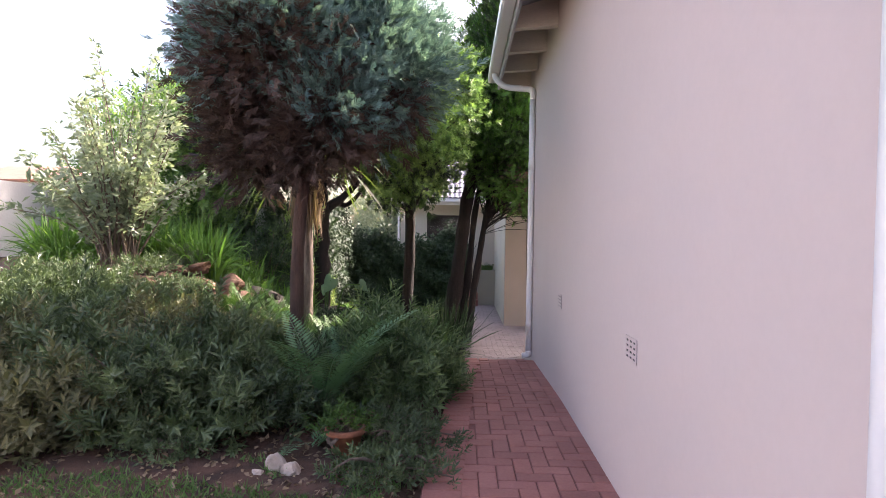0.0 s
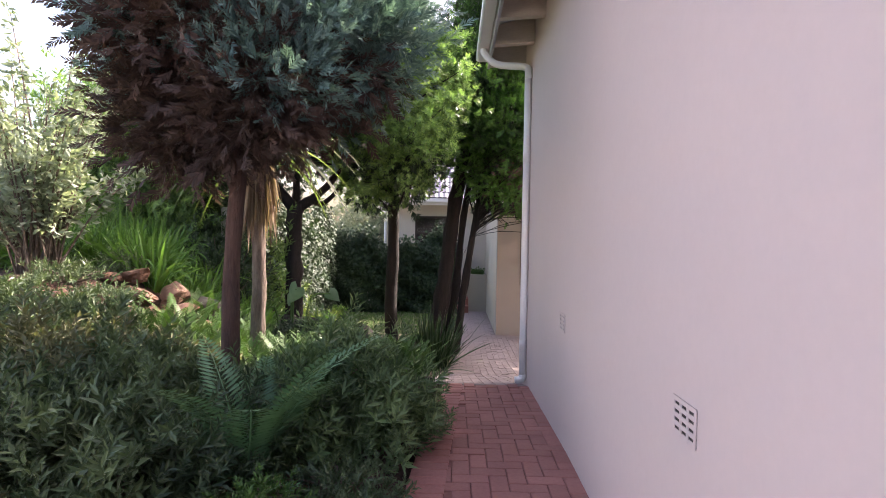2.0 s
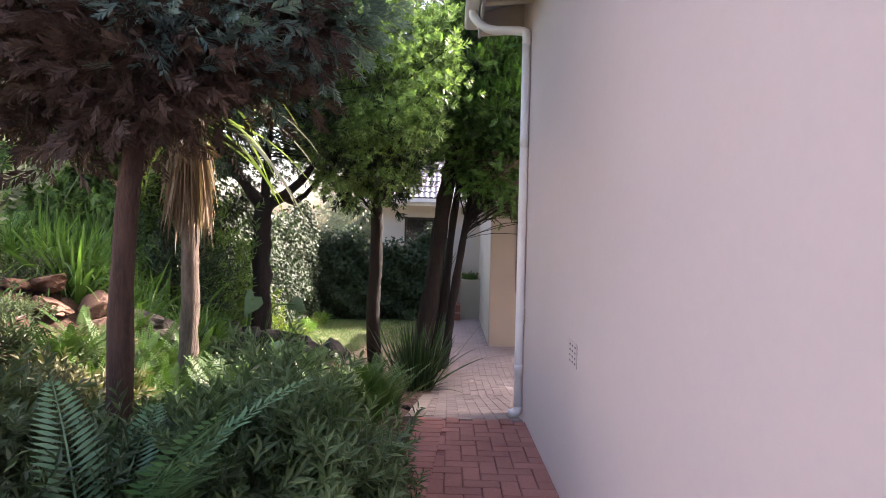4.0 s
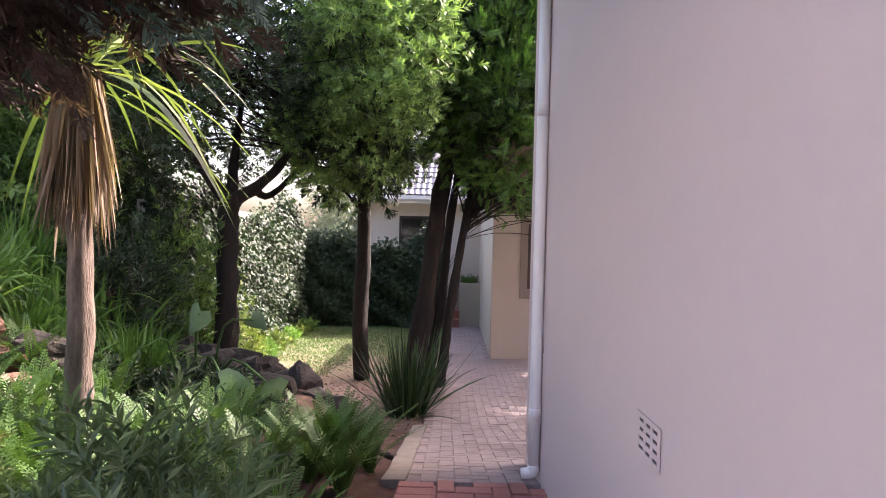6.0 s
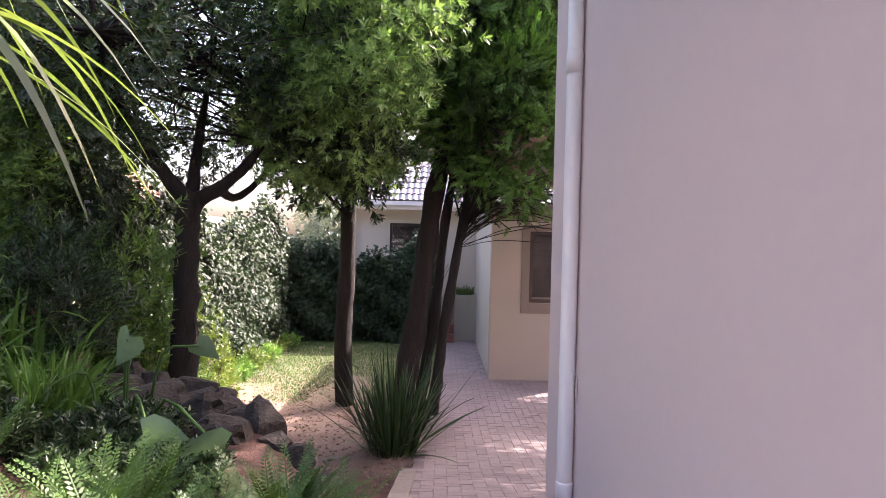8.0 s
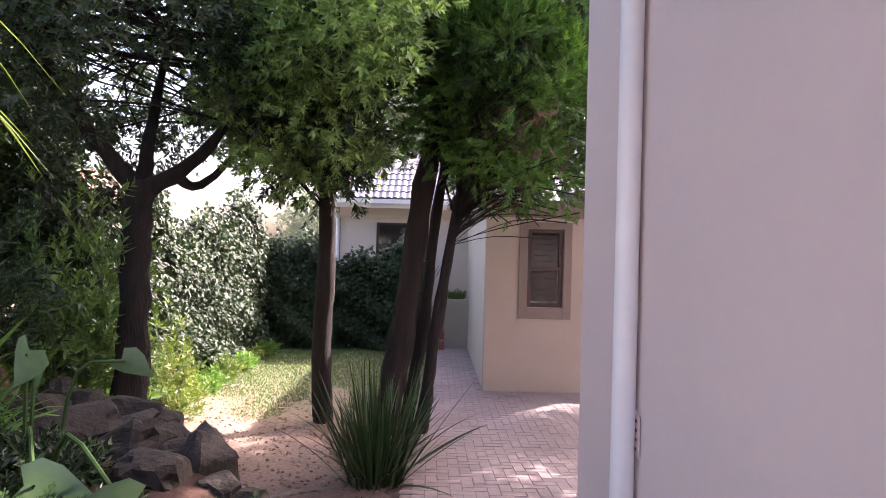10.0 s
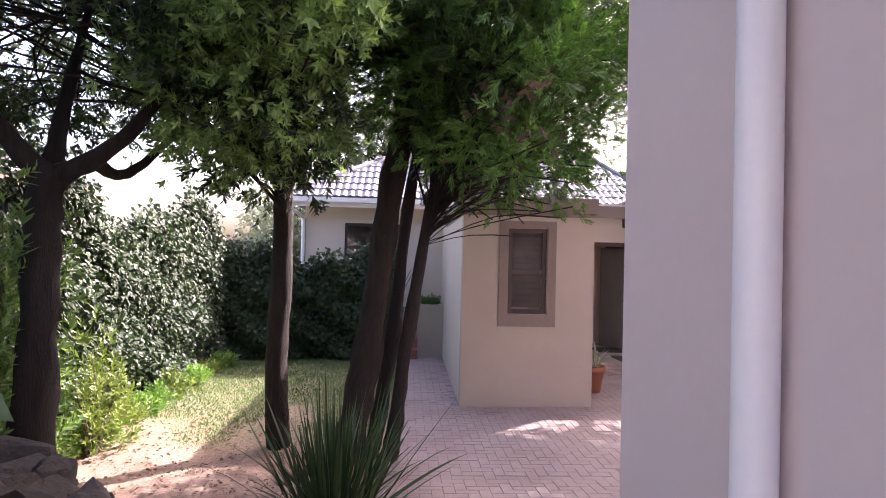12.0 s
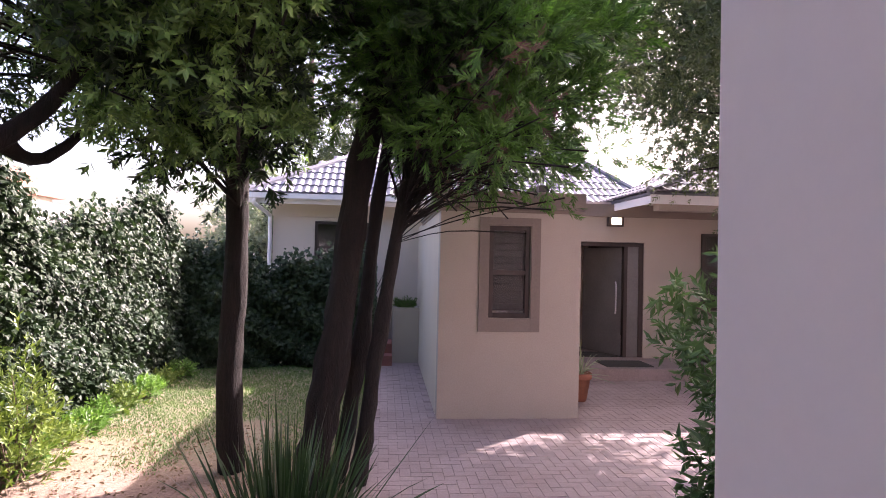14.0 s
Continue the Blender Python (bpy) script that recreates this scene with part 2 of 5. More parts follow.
def box(bm, x0, x1, y0, y1, z0, z1, bevel=0.0):
    g = bmesh.ops.create_cube(bm, size=1.0)
    vs = g["verts"]
    for v in vs:
        v.co = Vector((x0 + (v.co.x + 0.5) * (x1 - x0), y0 + (v.co.y + 0.5) * (y1 - y0), z0 + (v.co.z + 0.5) * (z1 - z0)))
    if bevel:
        es = list({e for v in vs for e in v.link_edges})
        bmesh.ops.bevel(bm, geom=es, offset=bevel, segments=2, affect="EDGES", profile=0.6)
    return vs


def box_part(name, dims, material, parent=None, label="", bevel=0.0):
    bm = bmesh.new()
    box(bm, *dims, bevel)
    return part(name, bm, material, parent, label)


def prism(bm, pts, a, b, axis="y"):
    """A flat outline (list of 2 numbers each) drawn out along an axis from a to b."""
    def at(p, d):
        return (p[0], d, p[1]) if axis == "y" else ((d, p[0], p[1]) if axis == "x" else (p[0], p[1], d))
    va, vb = [bm.verts.new(at(p, a)) for p in pts], [bm.verts.new(at(p, b)) for p in pts]
    n = len(pts)
    bm.faces.new(va)
    bm.faces.new(vb[::-1])
    for i in range(n):
        bm.faces.new((va[i], va[(i + 1) % n], vb[(i + 1) % n], vb[i]))


def tube(bm, points, radii, sides=10, wobble=0.0, cap=True):
    """A round, tapered body along points, with an uneven skin if wobble is given."""
    pts = [Vector(p) for p in points]
    rings, side = [], Vector((1, 0.13, 0.07))
    for i, p in enumerate(pts):
        d = (pts[min(i + 1, len(pts) - 1)] - pts[max(i - 1, 0)]).normalized()
        u = (side - d * side.dot(d)).normalized()
        w = d.cross(u)
        ring = []
        for k in range(sides):
            a = 2 * math.pi * k / sides
            o = u * math.cos(a) + w * math.sin(a)
            r = radii[i] * (1 + wobble * noise.noise((p + o * radii[i]) * 9.0 + Vector((0, 0, p.z * 2))))
            ring.append(bm.verts.new(p + o * r))
        rings.append(ring)
        side = u
    for a, b in zip(rings, rings[1:]):
        for k in range(sides):
            bm.faces.new((a[k], a[(k + 1) % sides], b[(k + 1) % sides], b[k]))
    if cap:
        bm.faces.new(rings[0][::-1])
        bm.faces.new(rings[-1])


def smooth_line(points, n=14):
    """Points on a smooth line through the given ones."""
    p = [np.array(q, dtype=float) for q in points]
    p = [2 * p[0] - p[1]] + p + [2 * p[-1] - p[-2]]
    out = []
    seg = len(p) - 3
    for i in range(n + 1):
        u = i / n * seg
        k = min(int(u), seg - 1)
        f = u - k
        a, b, c, d = p[k:k + 4]
        out.append(0.5 * (2 * b + (c - a) * f + (2 * a - 5 * b + 4 * c - d) * f * f + (3 * b - a - 3 * c + d) * f ** 3))
    return out


def unit(v):
    return v / np.maximum(np.linalg.norm(v, axis=-1, keepdims=True), 1e-9)


def frames_from(direction, rng):
    """Turns whose y axis is the given direction, rolled at random."""
    d = unit(direction)
    r = unit(rng.normal(size=d.shape))
    x = unit(np.cross(d, r))
    z = np.cross(x, d)
    return np.stack([x, d, z], axis=2)


def scatter(name, tv, tf, pos, rot, size, material, parent=None, label=""):
    """One mesh of many copies of a small template, each turned and sized by itself."""
    tv, tf = np.asarray(tv, dtype=np.float32), np.asarray(tf, dtype=np.int32)
    n = len(pos)
    v = np.einsum("nij,kj->nki", rot.astype(np.float32), tv) * np.asarray(size, dtype=np.float32).reshape(n, 1, 1) + np.asarray(pos, dtype=np.float32)[:, None, :]
    f = tf[None] + (np.arange(n, dtype=np.int32) * len(tv))[:, None, None]
    return np_mesh(name, v.reshape(-1, 3), f.reshape(-1, tf.shape[1]), material, parent, label)


def leaf(width=0.28, fold=0.08, curl=-0.06):
    return ([(0, 0, 0), (width, 0.42, fold), (0, 1, curl), (-width, 0.42, fold)], [(0, 1, 2), (0, 2, 3)])


def twig(rng, leaves=7, width=0.13, length=0.5, spread=0.9, fold=0.03):
    """A short shoot with leaves set round it; it is about 1 long."""
    vs, fs = [], []
    for i in range(leaves):
        s = 0.12 + 0.8 * i / max(1, leaves - 1)
        a = i * 2.4 + rng.uniform(-0.3, 0.3)
        d = np.array([math.cos(a) * spread, 0.75, math.sin(a) * spread])
        d /= np.linalg.norm(d)
        side = np.cross(d, [0, 1, 0]) if abs(d[1]) < 0.99 else np.array([1.0, 0, 0])
        side /= np.linalg.norm(side)
        up = np.cross(side, d)
        l = length * rng.uniform(0.75, 1.15) * (1.15 - 0.5 * s)
        b = np.array([0, s * 0.75, 0])
        k = len(vs)
        vs += [b, b + d * l * 0.45 + side * width * l + up * fold, b + d * l, b + d * l * 0.45 - side * width * l + up * fold]
        fs += [(k, k + 1, k + 2), (k, k + 2, k + 3)]
    return vs, fs


def spray(rng, arms=9, length=0.55, width=0.055, open_by=(0.45, 0.85)):
    """A feathery flat conifer spray, about 1 long."""
    vs, fs = [], []
    for i in range(arms):
        s = 0.05 + 0.85 * i / (arms - 1)
        sgn = 1 if i % 2 else -1
        a = rng.uniform(*open_by)
        d = np.array([sgn * math.sin(a), math.cos(a), rng.uniform(-0.35, 0.35)])
        l = length * (1.05 - 0.55 * s) * rng.uniform(0.8, 1.15)
        b = np.array([0, s, 0.0])
        n = np.array([d[1], -d[0], 0.25])
        k = len(vs)
        vs += [b, b + d * l * 0.5 + n * width, b + d * l, b + d * l * 0.5 - n * width]
        fs += [(k, k + 1, k + 2), (k, k + 2, k + 3)]
    k = len(vs)
    vs += [np.array([0.02, 0, 0]), np.array([0.03, 0.6, 0.02]), np.array([0, 1.15, 0]), np.array([-0.03, 0.6, 0.02])]
    fs += [(k, k + 1, k + 2), (k, k + 2, k + 3)]
    return vs, fs


def clump_cloud(rng, centre, radii, clumps, per, clump_r, shell=0.55, keep=None):
    """Points in many small clumps inside an uneven egg: places and the way each one grows."""
    c, r = np.array(centre, dtype=float), np.array(radii, dtype=float)
    d = unit(rng.normal(size=(clumps, 3)))
    rad = shell + (1 - shell) * rng.random((clumps, 1)) ** 0.7
    rad *= 1 + 0.22 * np.sin(d[:, :1] * 5 + c[0]) * np.cos(d[:, 1:2] * 4 + d[:, 2:] * 6) + 0.06 * rng.normal(size=(clumps, 1))
    cc = c + d * rad * r
    out = unit(d * r)
    if keep is not None:
        ok = keep(cc)
        cc, out = cc[ok], out[ok]
    k = len(cc)
    o = rng.normal(size=(k, per, 3)) * clump_r * rng.uniform(0.6, 1.3, size=(k, 1, 1))
    pos = (cc[:, None, :] + o).reshape(-1, 3)
    way = (out[:, None, :] * 0.7 + unit(o) * 0.8 + rng.normal(size=(k, per, 3)) * 0.35).reshape(-1, 3)
    return pos, way, cc


def strips(rng, base, way, length, width, droop, seg=6):
    """Many arching blades: verts and faces."""
    n = len(base)
    s = np.linspace(0, 1, seg + 1)
    way = unit(way)
    L = np.asarray(length).reshape(n, 1, 1)
    dr = np.asarray(droop).reshape(n, 1, 1)
    p = base[:, None, :] + way[:, None, :] * L * s[None, :, None]
    p = p + np.array([0, 0, -1.0]) * (L * dr * (s ** 2.2)[None, :, None])
    side = unit(np.cross(way, np.array([0, 0, 1.0])) + rng.normal(size=(n, 3)) * 0.25)
    w = np.asarray(width).reshape(n, 1, 1) * (np.minimum(1, 0.55 + 1.5 * s) * (1 - s ** 3) + 0.02)[None, :, None]
    a, b = p - side[:, None, :] * w, p + side[:, None, :] * w
    v = np.stack([a, b], axis=2).reshape(n, -1, 3)
    f = np.array([(2 * i, 2 * i + 1, 2 * i + 3, 2 * i + 2) for i in range(seg)])
    faces = f[None] + (np.arange(n) * 2 * (seg + 1))[:, None, None]
    return v.reshape(-1, 3), faces.reshape(-1, 4)


def stone(bm, x, y, z, rx, ry, rz, seed):
    g = bmesh.ops.create_icosphere(bm, subdivisions=3, radius=1.0)
    for v in g["verts"]:
        n = v.co.normalized()
        k = 1 + 0.07 * noise.noise(n * 9.0 + Vector((seed, seed, 0))) + 0.42 * noise.noise(n * 1.6 + Vector((seed * 7.1, 0, 0))) + 0.22 * noise.noise(n * 3.7 + Vector((0, seed * 3.3, 0)))
        p = n * k
        for ax in ((1, 0.3, 0.2), (-0.5, 1, 0.3), (0.2, -0.7, 0.9), (0.1, 0.2, 1)):
            q = Vector(ax).normalized()
            h = p.dot(q)
            if h > 0.72:
                p -= q * (h - 0.72) * 0.85
        v.co = Vector((x + p.x * rx, y + p.y * ry, z + p.z * rz))


# ---- ground ----
def path_z(y):
    return float(np.interp(y, [-50, 4.6, 6.4, 9.3, 11.0, 500], [0, 0, -0.07, -0.66, -0.82, -0.82]))


def path_left(y):
    return float(np.interp(y, [-50, 3.0, 6.3, 9.2, 12, 18], [-0.23, -0.19, -0.02, 0.0, 0.12, 0.25]))


def bed_edge(x):
    return float(np.interp(x, [-6, -3.2, -2.4, -1.6, -0.8, -0.1, 0.2], [9.8, 9.6, 9.3, 8.85, 7.95, 7.2, 7.0]))


def step01(v, a, b):
    u = min(1, max(0, (v - a) / (b - a)))
    return u * u * (3 - 2 * u)


def ground_z(x, y):
    low = path_z(y) - 0.03
    if y > 20 or x > 0.5:
        return low
    back = step01(y, 6.8, 8.2)
    bed = 0.02 + 0.85 * step01(-x, 1.5 + 1.2 * back, 3.6 + 0.2 * back) * step01(y, 3.6, 6.2)
    if y > 5.4:
        edge = path_z(y) - 0.02
        fall = step01(path_left(y) - x, 0.05, 0.9)
        bed = bed + (edge + (bed - edge) * fall - bed) * step01(y, 5.4, 6.3)
    z = bed + (low - bed) * step01(y - bed_edge(x), -0.05, 0.30)
    if x > path_left(y) - 0.10:
        z = min(z, path_z(y) - 0.045)
    return z + 0.012 * noise.noise(Vector((x * 2.2, y * 2.2, 0)))


gx = np.concatenate([[-900, -200, -60, -25, -14], np.arange(-9, 1.21, 0.12), [2, 4, 8, 14, 25, 60, 200, 900]])
gy = np.concatenate([[-900, -200, -60, -25, -10, -6, -3], np.arange(-1.0, 18.01, 0.12), [20, 24, 30, 45, 80, 200, 900]])
gv = [(x, y, ground_z(x, y)) for y in gy for x in gx]
nx = len(gx)
gf = [(j * nx + i, j * nx + i + 1, (j + 1) * nx + i + 1, (j + 1) * nx + i) for j in range(len(gy) - 1) for i in range(nx - 1)]
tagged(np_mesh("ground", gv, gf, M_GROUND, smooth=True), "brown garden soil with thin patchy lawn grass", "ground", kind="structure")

# ---- house on the walk's side ----
WX = 0.787
tagged(box_part("wall_east", (WX, WX + 0.24, -6.0, 7.17, -1.0, 3.30), M_WALL), "smooth pinkish beige plastered house wall", "wall", kind="structure")
tagged(box_part("wall_house_end", (WX + 0.24, 9.0, 6.93, 7.17, -1.0, 3.30), M_WALL), "pinkish beige plastered end wall of the house", "wall", kind="structure")
tagged(box_part("wall_house_back", (8.76, 9.0, -6.0, 6.93, -1.0, 3.30), M_WALL), "plain plastered house wall", "wall", kind="structure")
tagged(box_part("wall_house_near", (WX + 0.24, 8.76, -6.0, -5.76, -1.0, 3.30), M_WALL), "plain plastered house wall", "wall", kind="structure")


bm = bmesh.new()
prism(bm, [(WX + 0.1, 3.30), (4.9, 4.62), (9.0, 3.30)], 6.95, 7.15)
tagged(part("wall_gable", bm, M_WALL), "plain plastered gable above the end wall", "wall", kind="structure")


def house_roof():
    roof = empty("roof", WX, 0, 3.3, "low-pitched house roof with cream rafter ends under the eave", "roof", kind="structure")
    bm = bmesh.new()
    prism(bm, [(0.40, 3.20), (0.40, 3.235), (4.9, 4.70), (9.4, 3.235), (9.4, 3.20), (4.9, 4.66)], -6.4, 7.16)
    part("roof_sheet", bm, M_FASCIA, roof, "grey roof covering")
    for i in range(20):
        y = 7.07 - 0.66 * i
        bm = bmesh.new()
        prism(bm, [(0.425, 3.03), (0.425, 3.198), (WX + 0.02, 3.315), (WX + 0.02, 3.06)], y, y + 0.075)
        part("rafter", bm, M_RAFTER, roof, "")
    bm = bmesh.new()
    box(bm, 0.40, 0.424, -6.4, 7.16, 3.02, 3.20, 0.003)
    part("fascia", bm, M_FASCIA, roof, "weathered grey fascia board")
    return roof


house_roof()


def gutter(name, x, y0, y1, z):
    g = empty(name, x, (y0 + y1) / 2, z, "weathered white metal eaves gutter", "gutter")
    bm = bmesh.new()
    prof = [(-0.085, 0.10), (-0.085, 0.015), (-0.065, 0.0), (0.02, 0.0), (0.03, 0.015), (0.03, 0.10), (0.022, 0.10), (0.022, 0.012), (-0.06, 0.010), (-0.077, 0.022), (-0.077, 0.10)]
    prism(bm, [(x + a, z + b) for a, b in prof], y0, y1)
    part("trough", bm, M_WHITE, g)
    return g


gutter("gutter", 0.368, -6.4, 7.18, 3.10)


def downpipe(y, foot):
    d = empty("downpipe", WX - 0.05, y, foot, "white painted round downpipe fixed to the house wall", "downpipe", "downpipes on the house wall")
    bm = bmesh.new()
    x = WX - 0.036
    tube(bm, [(x, y, foot + 0.06), (x, y, 0.5), (x, y, 1.0), (x, y, 2.0), (x, y, 2.78)], [0.032] * 5, 20)
    part("pipe", bm, M_WHITE, d, smooth=True)
    bm = bmesh.new()
    pts = smooth_line([(x, y, 2.77), (x, y, 2.83), (x - 0.03, y + 0.03, 2.885), (x - 0.24, y + 0.14, 2.93), (x - 0.33, y + 0.18, 2.975), (0.345, y + 0.2, 3.06), (0.345, y + 0.2, 3.11)], 22)
    tube(bm, pts, [0.0335] * len(pts), 16)
    part("elbow", bm, M_WHITE, d, smooth=True)
    bm = bmesh.new()
    pts = smooth_line([(x, y, foot + 0.075), (x, y, foot + 0.045), (x - 0.02, y, foot + 0.025), (x - 0.07, y, foot + 0.02)], 8)
    tube(bm, pts, [0.033, 0.034, 0.035, 0.035, 0.035, 0.034, 0.033, 0.032, 0.031], 16)
    part("shoe", bm, M_WHITE, d, smooth=True)
    for z in (0.28, 2.04):
        bm = bmesh.new()
        tube(bm, [(x, y, z - 0.045), (x, y, z + 0.04), (x, y, z + 0.045)], [0.0352, 0.0352, 0.033], 20)
        part("collar", bm, M_WHITE, d, smooth=True)
    for z in (0.75, 2.55):
        bm = bmesh.new()
        box(bm, x, WX - 0.001, y - 0.012, y + 0.012, z, z + 0.02)
        part("bracket", bm, M_WHITE, d)
    return d


downpipe(6.56, -0.075)
downpipe(1.11, 0.0)


def air_vent(y0, z0, w=0.175, h=0.115):
    v = empty("air_vent", WX, y0 + w / 2, z0, "white clay air vent with rectangular holes in the wall", "air vent", "air vents in the wall")
    # Flat dark sheet on the wall paints the shade inside the vent's holes.
    box_part("backing", (WX - 0.0025, WX - 0.0005, y0 + 0.004, y0 + w - 0.004, z0 + 0.004, z0 + h - 0.004), M_BROWN, v, "dark brown sheet standing for shade in the holes")
    bm = bmesh.new()
    cols, rows, t = 3, 4, 0.0145
    for i in range(cols + 1):
        y = y0 + (w - t) * i / cols
        box(bm, WX - 0.006, WX - 0.0026, y, y + t, z0, z0 + h)
    for j in range(rows + 1):
        z = z0 + (h - t) * j / rows
        box(bm, WX - 0.0056, WX - 0.0027, y0 + 0.001, y0 + w - 0.001, z, z + t)
    part("grille", bm, M_WALL, v)


for vy in (2.70, 4.68, 6.52):
    air_vent(vy, 0.70 if vy < 6 else 0.645)


# ---- annex and the house beyond ----
def window_unit(name, x0, x1, y, z0, z1, bars, parent_label, sash=0.058, blind=True):
    """A window in a wall that faces -y: timber frame, transoms and panes."""
    w = empty(name, (x0 + x1) / 2, y, z0, parent_label, "window", kind="structure")
    f = sash
    for n, d in (("jamb", (x0, x0 + f, y - 0.03, y + 0.04, z0, z1)), ("jamb", (x1 - f, x1, y - 0.03, y + 0.04, z0, z1)),
                 ("head", (x0 + f, x1 - f, y - 0.03, y + 0.04, z1 - f, z1)), ("bottom_rail", (x0 + f, x1 - f, y - 0.03, y + 0.04, z0, z0 + f))):
        box_part(n, d, M_BROWN, w, bevel=0.004)
    zs = [z0 + f] + bars + [z1 - f]
    for zb in bars:
        box_part("transom", (x0 + f, x1 - f, y - 0.025, y + 0.03, zb - f / 2, zb + f / 2), M_BROWN, w, bevel=0.003)
    for a, b in zip(zs, zs[1:]):
        g = box_part("pane", (x0 + f, x1 - f, y + 0.000, y + 0.006, a + (0.002 if a == zs[0] else f / 2), b - (0.002 if b == zs[-1] else f / 2)), M_GLASS, w, "dark reflecting glass pane")
        g.visible_shadow = False
    n = int((z1 - z0 - 2 * f) / 0.085) if blind else 0
    if not blind:
        # Added dark sheet makes the panes look onto an unlit room.
        box_part("shade_sheet", (x0 + f, x1 - f, y + 0.012, y + 0.03, z0 + f, z1 - f), M_DARK, w, "dark sheet behind the glass standing for the unlit room")
    for i in range(n):
        z = z0 + f + 0.085 * (i + 0.35)
        bm = bmesh.new()
        prism(bm, [(y + 0.05, z), (y + 0.055, z - 0.003), (y + 0.10, z + 0.083), (y + 0.095, z + 0.086)], x0 + f, x1 - f, "x")
        part("blind_slat", bm, M_SLAT, w)
    return w


M_SLAT = surface("taupe_blind_slat", (0.020, 0.017, 0.015), (0.032, 0.027, 0.025), 2, 30, 0.6)


def wall_with_hole(name, x0, x1, y0, y1, z0, z1, hole, material, label):
    """A wall that faces -y with one opening right through it."""
    hx0, hx1, hz0, hz1 = hole
    bm = bmesh.new()
    xs, zs = sorted({x0, hx0, hx1, x1}), sorted({z0, hz0, hz1, z1})
    v = {}
    for i, x in enumerate(xs):
        for k, z in enumerate(zs):
            v[i, k, 0], v[i, k, 1] = bm.verts.new((x, y0, z)), bm.verts.new((x, y1, z))
    solid = {(i, k): not (xs[i] >= hx0 and xs[i + 1] <= hx1 and zs[k] >= hz0 and zs[k + 1] <= hz1) for i in range(len(xs) - 1) for k in range(len(zs) - 1)}
    for (i, k), s in solid.items():
        if not s:
            continue
        bm.faces.new((v[i, k, 0], v[i + 1, k, 0], v[i + 1, k + 1, 0], v[i, k + 1, 0]))
        bm.faces.new((v[i, k, 1], v[i, k + 1, 1], v[i + 1, k + 1, 1], v[i + 1, k, 1]))
        for di, dk, a, b in ((-1, 0, (i, k), (i, k + 1)), (1, 0, (i + 1, k), (i + 1, k + 1)), (0, -1, (i, k), (i + 1, k)), (0, 1, (i, k + 1), (i + 1, k + 1))):
            if not solid.get((i + di, k + dk), False):
                bm.faces.new((v[a[0], a[1], 0], v[b[0], b[1], 0], v[b[0], b[1], 1], v[a[0], a[1], 1]))
    return tagged(part(name, bm, material), label, "wall", kind="structure")


AY = 13.617
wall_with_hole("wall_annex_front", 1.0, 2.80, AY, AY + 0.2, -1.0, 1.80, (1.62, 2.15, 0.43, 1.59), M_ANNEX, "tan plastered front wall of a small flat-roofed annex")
# Paler plaster than the front: brighter skylight on this side put into colour.
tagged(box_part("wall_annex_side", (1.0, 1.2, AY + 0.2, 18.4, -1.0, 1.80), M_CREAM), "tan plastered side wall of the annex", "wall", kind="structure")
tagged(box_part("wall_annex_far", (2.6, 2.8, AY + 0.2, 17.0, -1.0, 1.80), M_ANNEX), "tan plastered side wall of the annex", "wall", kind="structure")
bm = bmesh.new()
box(bm, 0.955, 2.845, AY - 0.045, 17.0, 1.80, 2.02, 0.008)
box(bm, 0.985, 2.815, AY - 0.015, 17.0, 1.755, 1.799, 0.004)
tagged(part("parapet_trim", bm, M_TRIM), "taupe plaster parapet band round the annex's flat roof", "trim", kind="structure")
bm = bmesh.new()
for d in ((1.49, 1.615, AY - 0.025, AY + 0.001, 0.26, 1.69), (2.155, 2.27, AY - 0.025, AY + 0.001, 0.26, 1.69),
          (1.616, 2.154, AY - 0.025, AY + 0.001, 1.595, 1.69), (1.616, 2.154, AY - 0.025, AY + 0.001, 0.26, 0.425)):
    box(bm, *d)
tagged(part("window_trim", bm, M_TRIM), "raised taupe plaster surround of the annex window", "trim", kind="structure")
window_unit("window_1", 1.622, 2.148, AY + 0.06, 0.432, 1.588, [1.0], "narrow dark brown timber window with slatted blind")
tagged(box_part("annex_floor", (1.2, 2.6, AY + 0.2, 17.0, -0.9, -0.8), M_DARK), "dark annex floor", "floor", kind="structure")

FY = 18.4
wall_with_hole("wall_far_house", -1.92, 4.6, FY, FY + 0.24, -1.0, 2.25, (-1.10, 0.10, 0.75, 1.87), M_CREAM, "beige plastered front wall of the house beyond the lawn")
tagged(box_part("wall_far_house_side", (-1.92, -1.68, FY + 0.24, 25.0, -1.0, 2.25), M_CREAM), "beige plastered side wall", "wall", kind="structure")
window_unit("window_2", -1.098, 0.098, FY + 0.05, 0.752, 1.868, [1.35], "dark brown timber window of the far house", blind=False)
bm = bmesh.new()
box(bm, -1.94, 1.0, FY - 0.02, FY - 0.001, 1.95, 2.249, 0.003)
tagged(part("eave_trim", bm, M_CREAM), "beige plaster band below the eave", "trim", kind="structure")
# wall with the entrance door
DY = 17.0
wall_with_hole("wall_entrance", 2.8, 9.0, DY, DY + 0.24, -1.0, 2.25, (3.60, 5.19, -0.62, 1.55), M_ANNEX, "tan plastered wall with the entrance doorway")
tagged(box_part("parapet_trim", (2.85, 9.0, DY - 0.05, DY + 0.3, 2.02, 2.255), M_TRIM, bevel=0.006), "taupe plaster band above the entrance", "trim", kind="structure")
# Near-black colour puts the hall's indoor shade into these two walls.
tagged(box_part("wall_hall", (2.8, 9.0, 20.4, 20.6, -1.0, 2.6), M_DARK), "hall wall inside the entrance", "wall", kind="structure")
